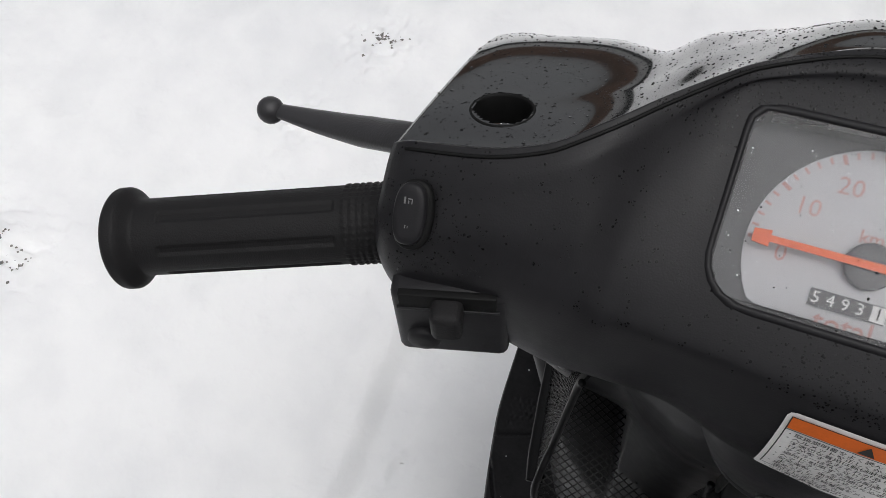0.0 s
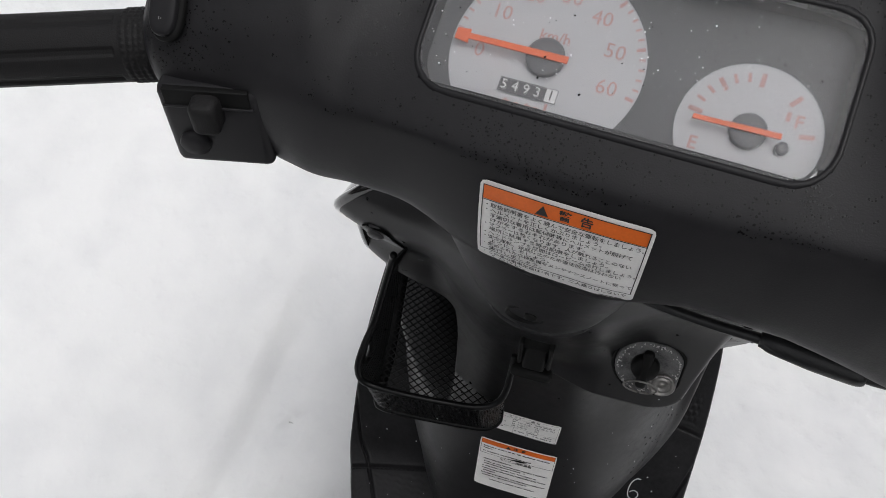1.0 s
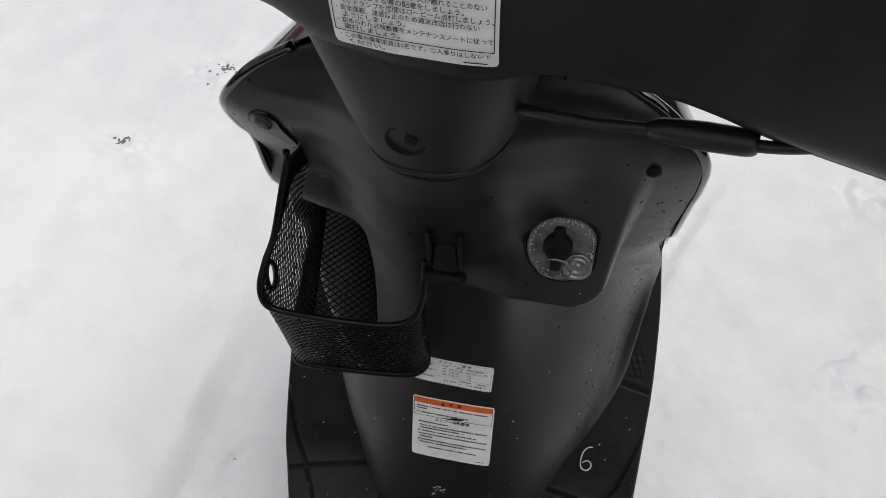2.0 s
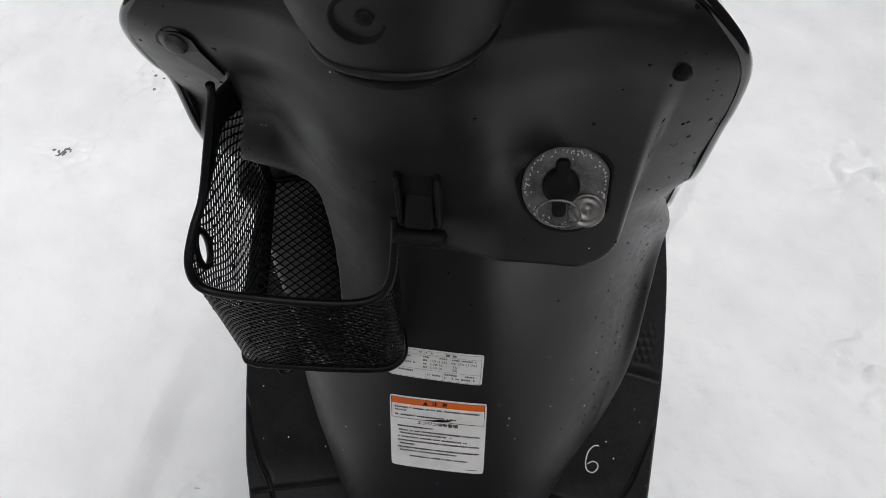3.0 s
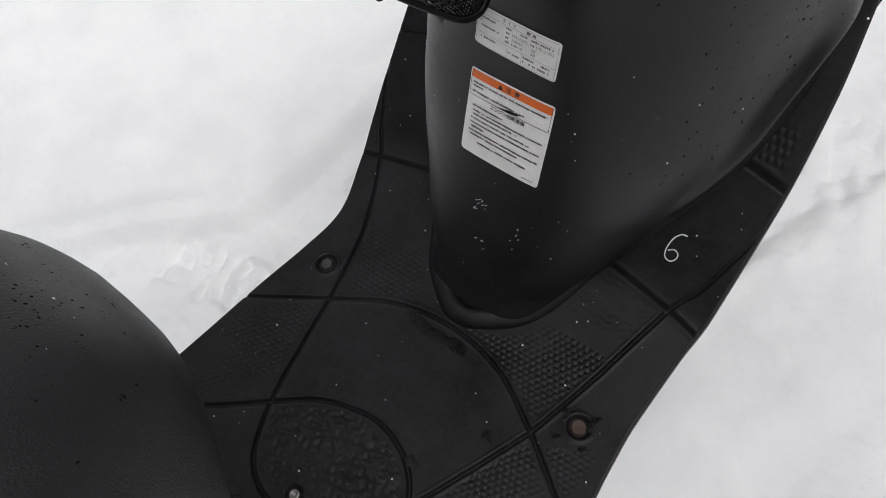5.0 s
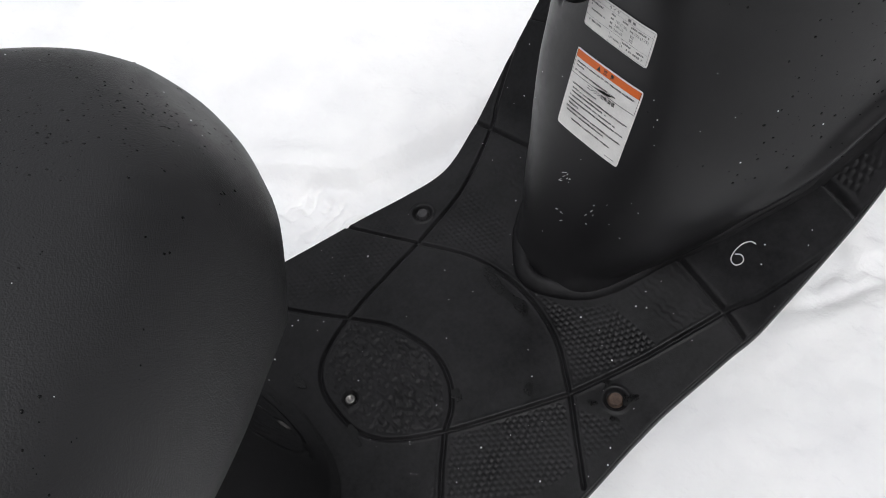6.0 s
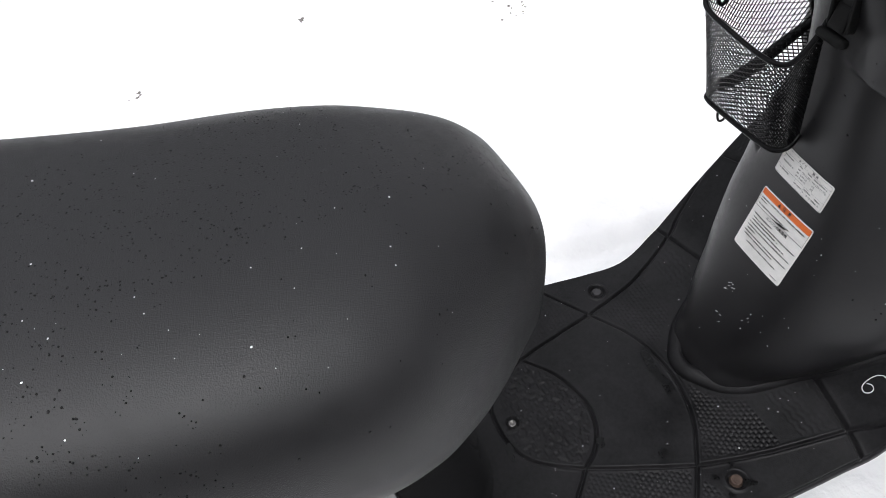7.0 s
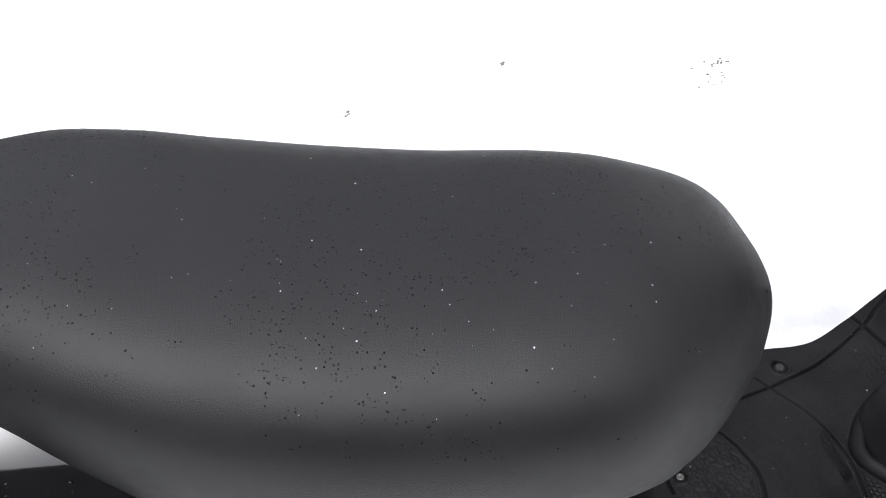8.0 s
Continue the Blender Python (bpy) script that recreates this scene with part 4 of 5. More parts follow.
# --- bag hook ---
hy = panel_y(-.0015, .680)
hook = rounded_box("bag_hook", .021, .005, .036, .0025, pose(-.0015, hy - .0005, .680, 4), void_black, scooter, "black folding bag hook")
for sx in (-1, 1):
    rounded_box("hook_cheek", .003, .009, .034, .0014, pose(-.0015 + sx * .0095, hy - .0035, .681, 4), void_black, hook)
rounded_box("hook_tongue", .0150, .005, .020, .0024, pose(-.0015, hy - .0045, .673, -18), void_black, hook)
rounded_box("hook_lip", .028, .010, .0075, .0032, pose(-.0020, hy - .0070, .657, -10), void_black, hook)

# --- warning labels ---
def cover_surface(x0, z0, lift):
    return lambda u, v: hb(x0 + u, cover_y(x0 + u, z0 + v) - lift, z0 + v)


def shield_surface(x0, z0, slope, lift, turn=0.0):
    c, s = math.cos(turn), math.sin(turn)

    def fn(u, v):
        x, z = x0 + u * c - v * s, z0 + (u * s + v * c) * slope
        return Vector((x - .002, panel_y(x, z) - lift * slope, z + lift * (1 - slope)))
    return fn


CX, CZ = .0086, .8793
LW, LH = .0650, .0475
warning_label = label_sheet("warning_label", LW, LH, .0022, cover_surface(CX, CZ, .0006), label_white, scooter, "white warning sticker with an orange band of Japanese writing")
pr = Print()
pr.bar(-LW / 2 + .0016, LH / 2 - .0088, LW / 2 - .0016, LH / 2 - .0018)
pr.V, pr.F = [], []
for k in range(24):
    x0, x1 = -LW / 2 + .0016 + (LW - .0032) * k / 24, -LW / 2 + .0016 + (LW - .0032) * (k + 1) / 24
    pr.bar(x0, LH / 2 - .0088, x1, LH / 2 - .0018)
pr.lay("orange_band", cover_surface(CX, CZ, .0009), label_orange, warning_label, "orange band")
pr = Print()
for x0, y0, x1, y1 in ((-LW / 2 + .0013, -LH / 2 + .0070, -LW / 2 + .0017, LH / 2 - .0015), (LW / 2 - .0017, -LH / 2 + .0070, LW / 2 - .0013, LH / 2 - .0015)):
    for k in range(12):
        pr.bar(x0, y0 + (y1 - y0) * k / 12, x1, y0 + (y1 - y0) * (k + 1) / 12)
for yy in (-LH / 2 + .0070, LH / 2 - .0018, LH / 2 - .0090):
    for k in range(24):
        pr.bar(-LW / 2 + .0013 + (LW - .0026) * k / 24, yy, -LW / 2 + .0013 + (LW - .0026) * (k + 1) / 24, yy + .0004)
pr.poly([(-.0105, LH / 2 - .0078), (-.0055, LH / 2 - .0078), (-.0080, LH / 2 - .0030)])
pr.text("警", .0005, LH / 2 - .0054, .0050, bold=.0001)
pr.text("告", .0085, LH / 2 - .0054, .0050, bold=.0001)
LINES = ("・取扱説明書をよく読んで安全な運転をしましょう。", "・ヘルメットを正しくかぶりましょう。", "　不適切な着用は転倒時等にヘルメットが脱げて", "　けがをするおそれがあります。",
         "・マフラーは熱くなります。人が触れることのない", "　場所に駐車する等の配慮をしましょう。", "・ヘッドランプを昼間はロービーム点灯しましょう。", "・安全運転、迷惑防止のため違法改造は行わない",
         "　ようにしましょう。", "・定められた点検整備をメンテナンスノートに従って", "　実行しましょう。")
for k, line in enumerate(LINES):
    pr.text(line, -LW / 2 + .0022, LH / 2 - .0113 - k * .00272, .0026, align='LEFT', width=.0600 * len(line) / 24, bold=.00003)
for k, line in enumerate(("・この車の乗車定員は1名です。二人乗りはしないで", "　ください。")):
    pr.text(line, -LW / 2 + .0022, -LH / 2 + .0050 - k * .0026, .0025, align='LEFT', width=.0590 * len(line) / 24, bold=.00003)
pr.bar(LW / 2 - .0130, -LH / 2 + .0014, LW / 2 - .0040, -LH / 2 + .0020)
pr.lay("label_print", cover_surface(CX, CZ, .0012), ink_black, warning_label, "black Japanese warning text")

rng = random.Random(5)
L3 = shield_surface(0.001, .4475, .968, .0006)
w3, h3 = .0675, .0670
start_label = label_sheet("starting_label", w3, h3, .002, L3, label_white, scooter, "white caution sticker with an orange band, scuffed")
pr = Print()
for k in range(20):
    pr.bar(-w3 / 2 + .0012 + (w3 - .0024) * k / 20, h3 / 2 - .0072, -w3 / 2 + .0012 + (w3 - .0024) * (k + 1) / 20, h3 / 2 - .0012)
pr.lay("orange_band", shield_surface(0.001, .4475, .968, .0009), label_orange, start_label, "orange band")
pr = Print()
pr.poly([(-.0105, h3 / 2 - .0062), (-.0065, h3 / 2 - .0062), (-.0085, h3 / 2 - .0022)])
pr.text("注", -.002, h3 / 2 - .0042, .0040, bold=.0001)
pr.text("意", .0050, h3 / 2 - .0042, .0040, bold=.0001)
pr.text("エンジン始動要領", .0, .0105, .0036, bold=.00008)
for x in (-w3 / 2 + .0012, w3 / 2 - .0015):
    pr.bar(x, .0135, x + .0003, h3 / 2 - .0012)
for k in range(16):
    pr.bar(-w3 / 2 + .0012 + (w3 - .0024) * k / 16, .0132, -w3 / 2 + .0012 + (w3 - .0024) * (k + 1) / 16, .0136)
for y, x0, x1 in ((.0235, -.0300, .0290), (.0208, -.0300, -.0210), (.0165, -.0300, .0130), (.0060, -.0285, -.0030), (.0022, -.0285, .0300), (-.0006, -.0270, .0100), (-.0040, -.0285, .0210),
                  (-.0074, -.0285, .0300), (-.0104, -.0270, -.0160), (-.0138, -.0285, .0300), (-.0168, -.0270, .0140), (-.0218, -.0200, .0220)):
    pr.dashes(x0, x1, y, .0016, rng, 0.93)
pr.bar(.020, -.0300, .0295, -.0295)
pr.lay("label_print", shield_surface(0.001, .4475, .968, .0012), ink_black, start_label, "black printed text")
pr = Print()
for k in range(9):
    a, b = rng.uniform(-.004, .0085), .0150 + rng.uniform(-.0016, .0016)
    wd = rng.uniform(.002, .006)
    pr.poly([(a - wd, b - .0002), (a, b - rng.uniform(.0004, .0013)), (a + wd, b + .0001), (a + wd * .3, b + rng.uniform(.0003, .0010))])
pr.lay("scuff", shield_surface(0.001, .4475, .968, .0014), void_black, start_label, "dark scuff torn through the sticker")

L2 = shield_surface(-.0008, .5115, .985, .0006, radians(-2))
w2, h2 = .0635, .0290
tyre_label = label_sheet("tyre_label", w2, h2, .002, L2, label_white, scooter, "white tyre pressure sticker with a printed table")
pr = Print()
S2 = shield_surface(-.0008, .5115, .985, .0011, radians(-2))
for y in (h2 / 2 - .0012, h2 / 2 - .0052, -.0052, -h2 / 2 + .0012):
    for k in range(14):
        pr.bar(-w2 / 2 + .0012 + (w2 - .0024) * k / 14, y - .0001, -w2 / 2 + .0012 + (w2 - .0024) * (k + 1) / 14, y + .0001)
for x in (-w2 / 2 + .0012, w2 / 2 - .0014):
    pr.bar(x, -h2 / 2 + .0012, x + .0002, h2 / 2 - .0012)
for x in (-.006, .0055):
    pr.bar(x, -h2 / 2 + .0012, x + .0002, -.0052)
pr.text("タ イ ヤ", -.006, h2 / 2 - .0032, .0030, bold=.00004)
pr.bar(.007, h2 / 2 - .0044, .0098, h2 / 2 - .0020)
pr.bar(.0115, h2 / 2 - .0042, .0140, h2 / 2 - .0022)
pr.text("125 (1.25)", -.0035, .0040, .0028, bold=.00004, align='LEFT')
pr.text("175 (1.75)", .0145, .0040, .0028, bold=.00004, align='LEFT', width=.0125)
pr.text("3.00-10", -.0035, .0006, .0028, bold=.00004, align='LEFT')
pr.text("3.00-10", -.0035, -.0026, .0028, bold=.00004, align='LEFT')
pr.text("32J", .0115, .0006, .0028, bold=.00004, align='LEFT')
pr.text("32J", .0115, -.0026, .0028, bold=.00004, align='LEFT')
for y, x0, x1 in ((.0074, -.0080, .0080), (.0074, .0110, .0270), (.0066, -.0280, -.0160), (.0040, -.0280, -.0250), (.0006, -.0270, -.0130), (.0040, -.0080, -.0050), (.0006, -.0080, -.0050), (-.0026, -.0080, -.0050), (.0040, .0105, .0135),
                  (-.0075, -.0270, -.0130), (-.0075, .0065, .0150), (-.0075, .0180, .0270), (-.0105, .0065, .0270), (-.0095, -.0050, .0040)):
    pr.dashes(x0, x1, y, .0018, rng, 0.85)
pr.lay("label_print", S2, ink_grey, tyre_label, "grey printed tyre table")

# --- footboard: moulded floor with grooves and studded patches ---
RY = (-.30, .020, .060, .100, .123, .153, .200, .250, .290, .31)
RZ = (.275, .275, .280, .291, .302, .333, .385, .446, .494, .518)
EY = (-.30, -.20, -.144, -.05, .00, .04, .10, .134, .20, .25, .29, .31)
EDGE_L = (-.190, -.182, -.1745, -.1665, -.1610, -.1585, -.1760, -.1860, -.1890, -.1815, -.1725, -.1685)
EDGE_R = (.196, .190, .184, .1725, .1660, .1630, .1645, .1680, .1690, .1650, .1570, .1520)


def floor_edge(sx, y):
    return spline(EY, EDGE_R if sx > 0 else EDGE_L, y)


def spline_curve(pts, n=200):
    return catmull(np.array(pts), n)


# the pattern is drawn about its own middle line, which wanders a little, and lies a little askew
half = [(.178, .176), (.1625, .138), (.148, .116), (.1245, .054), (.104, -.020), (.088, -.072), (.0715, -.119), (.051, -.157), (.028, -.174)]
loop = [(-x, y) for x, y in half] + [(0, -.178)] + half[::-1]
grooves = [spline_curve(loop, 700),
           spline_curve([(-.104, -.020), (-.055, .008), (0, .018), (.055, .008), (.104, -.020)]),
           spline_curve([(-.0715, -.119), (-.040, -.094), (0, -.082), (.030, -.086), (.055, -.100), (.0715, -.119)])]
for sx in (-1, 1):
    grooves += [spline_curve([(sx * .104, -.020), (sx * .135, -.041), (sx * .172, -.066)]),
                spline_curve([(sx * .0715, -.119), (sx * .110, -.152), (sx * .190, -.212)]),
                spline_curve([(sx * .080, .127), (sx * .148, .116), (sx * .182, .107)]),
                spline_curve([(sx * .125, .206), (sx * .182, .197)])]
ys = np.linspace(-.27, .305, 600)
us = np.linspace(0, 1, 400)
el, er = floor_edge(-1, ys)[:, None], floor_edge(1, ys)[:, None]
X = el + (er - el) * us[None, :]
Y = np.repeat(ys[:, None], len(us), 1)
GV = Y - .04 * X
GU = X - np.interp(GV, (-.18, -.12, -.02, .05, .116, .17), (-.009, -.0065, .0005, -.002, -.010, -.0095))
base = spline(RY, RZ, ys)[:, None] + 0 * X
dist = np.full(X.shape, 1.0)
for g in grooves:
    lo_, hi_ = g.min(0) - .01, g.max(0) + .01
    m_ = (GU > lo_[0]) & (GU < hi_[0]) & (GV > lo_[1]) & (GV < hi_[1])
    px, py = GU[m_], GV[m_]
    if len(px) == 0:
        continue
    best = np.full(len(px), 1.0)
    for k in range(0, len(g), 50):
        seg = g[k:k + 50]
        best = np.minimum(best, np.sqrt(((px[:, None] - seg[None, :, 0]) ** 2 + (py[:, None] - seg[None, :, 1]) ** 2).min(1)))
    dist[m_] = np.minimum(dist[m_], best)
wander = .0003 * (vnoise(X * 160, Y * 160, 31) - .5)
Z = base - .0038 * (1 - step((dist - .0006 + wander) / .0014)) + .0005 * np.exp(-((dist - .0032) / .0010) ** 2)
ax_ = np.abs(GU)


def region(inside):
    return step((inside - .002) / .004) * step((dist - .0042) / .0018)


lx = np.interp(GV, [p[1] for p in half[::-1]], [p[0] for p in half[::-1]])        # the long groove's half width
arc_v = .018 - .038 * (ax_ / .104) ** 2
cap_v = -.082 - .037 * (ax_ / .0715) ** 2
pan_w = np.interp(Y, [.024, .034, .056, .093, .127, .166, .202, .225], [.0, .034, .055, .068, .083, .108, .130, .146])
square = np.maximum.reduce([
    region(np.minimum.reduce([GV - arc_v, lx - ax_, .066 - GV])) * step((ax_ - pan_w - .006) / .004) * (.45 + .55 * (GU > 0)),
    region(np.minimum.reduce([ax_ - lx, -.030 - GV + .55 * (ax_ - .104), GV + .128 + .95 * (ax_ - .0715)])) * step((.158 - ax_) / .006) * (.35 + .65 * (GU > 0)),
    region(np.minimum.reduce([GV - .200, ax_ - .132, .172 - ax_])) * step((.232 - GV) / .006),
])
chevron = np.maximum.reduce([
    region(np.minimum.reduce([GV - .078, lx - ax_, .128 - GV - .16 * (ax_ - .08)])) * step((ax_ - pan_w - .006) / .004) * .8,
])
pebble = region(np.minimum.reduce([cap_v - GV, lx - ax_, GV + .176]))
pitch = .0056
row = np.floor(GV / (pitch * .80))
sq = np.clip(1.7 * np.cos(2 * math.pi * (GU + .5 * pitch * (row % 2)) / pitch) + .5, -1, 1) * 1.0
sq = np.minimum(sq, np.clip(1.7 * np.cos(2 * math.pi * (GV / (pitch * .80) - row - .5)) + .6, -1, 1))
fade_ = .35 + .65 * step((vnoise(X * 46, Y * 46, 32) - .25) / .4)
Z = Z + square * .00062 * sq * fade_
ch = np.clip(1.6 * np.cos(2 * math.pi * (GV * 1.0 + .35 * np.abs(((GU / .0120) % 1) - .5) * .0120) / .0058), -1, 1)
Z = Z + chevron * .00038 * ch * fade_
pb = vnoise(GU * 300 + 60 * GV, GV * 420 - 40 * GU, 33)
Z = Z + pebble * (.00075 * np.clip((pb - .42) * 5, -1, 1)) * (.6 + .4 * fade_)
edge = np.abs(2 * us - 1)[None, :]
Z = Z - .005 * step((edge - .988) / .012) ** 2
for bx, by in ((-.130, -.0005), (.1315, .0095)):
    dd = np.hypot(X - bx, Y - by)
    Z = Z - .0035 * (1 - step((dd - .0078) / .0016)) + .0014 * np.exp(-((dd - .0112) / .0014) ** 2)
dd = np.hypot(X + .0095, Y + .163)
Z = Z - .003 * (1 - step((dd - .0056) / .0016)) + .0009 * np.exp(-((dd - .0085) / .0012) ** 2)
nr_, nc_ = X.shape
A = np.stack([X, Y, Z], -1)[::-1].reshape(-1, 3)
rim = [i * nc_ for i in range(nr_)] + [(nr_ - 1) * nc_ + j for j in range(1, nc_)] + [i * nc_ + nc_ - 1 for i in range(nr_ - 2, -1, -1)] + list(range(nc_ - 2, 0, -1))
F = grid_faces(nr_, nc_)
n_ = len(A)
V = np.vstack([A, A[rim] + np.array((0, .0015, -.0048))])
F += [(rim[(k + 1) % len(rim)], rim[k], n_ + k, n_ + (k + 1) % len(rim)) for k in range(len(rim))]
far = [len(rim) - (nc_ - 2) - 1 - k for k in range(nr_)]        # the lower rim on the other side, row by row
F += [(n_ + k, n_ + far[k], n_ + far[k + 1], n_ + k + 1) for k in range(nr_ - 1)]
footboard = solid("footboard", V, F, floor_black, scooter, "black moulded footboard with grooves and studded grip patches")
# flange of the leg shield lying on the floor
ends = [PP[k, 0] for k in range(len(zs)) if .2745 < zs[k] < .455][::-1], [PP[k, -1] for k in range(len(zs)) if .2745 < zs[k] < .455]
way = np.array([p[:2] for p in ends[0]] + [p[:2] for p in PP[0, ::6]] + [p[:2] for p in ends[1]])
keep_ = [0]
for k in range(1, len(way)):
    if np.hypot(*(way[k] - way[keep_[-1]])) > .006:
        keep_.append(k)
way = catmull(way[keep_], 240)
for _ in range(14):
    way[1:-1] = (way[:-2] + 2 * way[1:-1] + way[2:]) / 4
tang = np.gradient(way, axis=0)
tang /= np.linalg.norm(tang, axis=1)[:, None]
outw = np.stack([tang[:, 1], -tang[:, 0]], -1)
if outw[120, 1] > 0:
    outw = -outw
FL = []
for off, up in ((-.0140, .0020), (-.0130, .0060), (-.0110, .0082), (-.0085, .0088), (-.0060, .0084), (-.0035, .0072), (-.0010, .0054), (.0008, .0032), (.0018, .0012), (.0020, -.004)):
    q = way + outw * off
    FL.append(np.column_stack([q, np.interp(q[:, 1], RY, RZ) + up]))
solid("foot_flange", np.array(FL).reshape(-1, 3), grid_faces(len(FL), len(way)), floor_black, leg_shield, "thin flange round the foot of the shield")
# skirt below the edge
for sx in (-1, 1):
    K = []
    for y in np.linspace(-.27, .305, 80):
        w, z = float(floor_edge(sx, [y])[0]), float(spline(RY, RZ, [y])[0])
        K.append([(w, y, z - .004), (w + sx * .0012, y, z - .012), (w - sx * .004, y + .002, z - .03), (w - sx * .03, y + .01, z - .075)])
    V, F = sheet(np.array(K)[::sx], .003, (-sx, 0, 0))
    solid("side_skirt", V, F, panel_black, scooter, "black side skirt under the footboard")
for bx, by, m_, lab in ((-.130, -.0005, dark_metal, "dull grey floor bolt in a recess"), (.1315, .0095, rust, "rusty floor bolt in a recess")):
    lathe("floor_bolt", [(.0066, -.0045), (.0066, -.002), (.0058, -.0012), (.0056, .0008), (.0050, .0012), (.0036, .0006), (.0012, .0004)], pose(bx, by, .2745), m_, footboard, lab, around=6 if bx < 0 else 24)
lathe("floor_screw", [(.0046, -.003), (.0046, -.0006), (.0040, .0006), (.0024, .0010), (.0022, -.0006), (.0004, -.0006)], pose(-.0095, -.163, .2745), steel, footboard, "small bright screw", around=20)
# wet patches lying in the hollows of the floor
def wet_patch(cx, cy, rx, ry, seed):
    g = random.Random(seed)
    ph = [g.uniform(0, 6.28) for _ in range(5)]
    V = [(cx, cy, float(spline(RY, RZ, [cy])[0]) + .0016)]
    for k in range(44):
        a = 2 * math.pi * k / 44
        r = 1 + .22 * math.sin(2 * a + ph[0]) + .15 * math.sin(3 * a + ph[1]) + .09 * math.sin(5 * a + ph[2]) + .05 * math.sin(9 * a + ph[3])
        x, y = cx + rx * r * math.cos(a), cy + ry * r * math.sin(a)
        V.append((x, y, float(spline(RY, RZ, [y])[0]) + .0011))
    tagged(solid("wet_patch", V, [(0, k + 1, (k + 1) % 44 + 1) for k in range(44)], soaked, footboard, "dark wet patch"), kind="stuff")


for k, (cx, cy, rx, ry) in enumerate(((.139, .018, .005, .006), (.122, -.008, .003, .004), (.144, -.004, .004, .003), (.117, .014, .003, .004), (-.012, .004, .020, .006), (.014, .006, .012, .005), (-.035, .008, .007, .004),
                                      (.046, -.090, .005, .005), (-.052, -.190, .007, .005), (.020, -.178, .010, .004), (.080, -.040, .005, .004))):
    wet_patch(cx, cy, rx, ry, k)
# pale scrapes on the panel
g = random.Random(3)
pr = Print()
for cx, cy, n_ in ((-.009, .0, 11), (.024, -.015, 3), (-.004, -.033, 4)):
    for _ in range(n_):
        x, y, a, l_ = cx + g.gauss(0, .0032), cy + g.gauss(0, .0028), g.uniform(.2, 1.1), g.uniform(.0008, .0026)
        dx, dy, w_ = l_ * math.cos(a), l_ * math.sin(a), g.uniform(.00015, .00045)
        pr.poly([(x - dx, y - dy), (x + w_, y - w_), (x + dx, y + dy), (x - w_, y + w_)])
tagged(pr.lay("scrape", lambda u, v: Vector((u - .002, panel_y(u, .377 + v) - .0006, .377 + v)), chalk, leg_shield, "pale scrape marks"), kind="stuff")
# painted figure on the ramp
pr = Print()
six = catmull([(.0035, .0110), (-.0010, .0100), (-.0050, .0045), (-.0062, -.0040), (-.0045, -.0100), (.0005, -.0115), (.0040, -.0080), (.0035, -.0040), (-.0005, -.0025), (-.0045, -.0050)], 70)
tn = np.gradient(six, axis=0)
tn /= np.linalg.norm(tn, axis=1)[:, None]
nr = np.stack([-tn[:, 1], tn[:, 0]], -1) * .0005
for k in range(69):
    pr.add([six[k] - nr[k], six[k + 1] - nr[k + 1], six[k + 1] + nr[k + 1], six[k] + nr[k]], [(0, 1, 2, 3)])


def ramp_surface(u, v):
    y = .1550 + v * .72
    return Vector((.1200 + u, y - .0008, float(spline(RY, RZ, [y])[0]) + .0010))


pr.lay("painted_figure", ramp_surface, chalk, footboard, "hand-painted white figure six")

# --- mesh basket ---
basket = new("basket")
basket.parent = scooter
tagged(basket, "black expanded-metal mesh basket hung on the leg shield")


def mesh_wall(name, fn, U, Vv, cell_u, cell_v, keep=None, wire=.00038, thick=.00022):
    """A wall of diamond mesh over the unit square that fn maps to space; U and Vv its size in metres."""
    nu, nv = max(2, round(U / cell_u)), max(2, round(Vv / cell_v))
    V, F = [], []

    def strut(a, b):
        am, bm_ = fn(*a), fn(*b)
        d = (bm_ - am)
        if d.length < 1e-6:
            return
        du = fn(min(1, a[0] + .002), a[1]) - fn(max(0, a[0] - .002), a[1])
        dv = fn(a[0], min(1, a[1] + .002)) - fn(a[0], max(0, a[1] - .002))
        nrm = du.cross(dv).normalized()
        s = d.cross(nrm).normalized() * wire
        nn = nrm * thick
        k = len(V)
        V.extend([am + s + nn, am - s + nn, am - s - nn, am + s - nn, bm_ + s + nn, bm_ - s + nn, bm_ - s - nn, bm_ + s - nn])
        F.extend([(k + i, k + (i + 1) % 4, k + 4 + (i + 1) % 4, k + 4 + i) for i in range(4)])
    for i in range(nu):
        for j in range(nv):
            c = ((i + .5) / nu, (j + .5) / nv)
            if keep and not keep(*c):
                continue
            l_, r_, t_, b_ = (i / nu, c[1]), ((i + 1) / nu, c[1]), (c[0], (j + 1) / nv), (c[0], j / nv)
            for a, b in ((l_, t_), (t_, r_), (r_, b_), (b_, l_)):
                strut(a, b)
    ob = solid(name, V, F, mesh_black, basket, smooth=False)
    return ob


def quad(a, b, c, d, bulge=0.0, axis=(0, -1, 0)):
    a, b, c, d, ax = (Vector(p) for p in (a, b, c, d, axis))

    def fn(u, v):
        p = (a * (1 - u) + b * u) * (1 - v) + (d * (1 - u) + c * u) * v
        return p + ax * (bulge * 4 * u * (1 - u))
    return fn


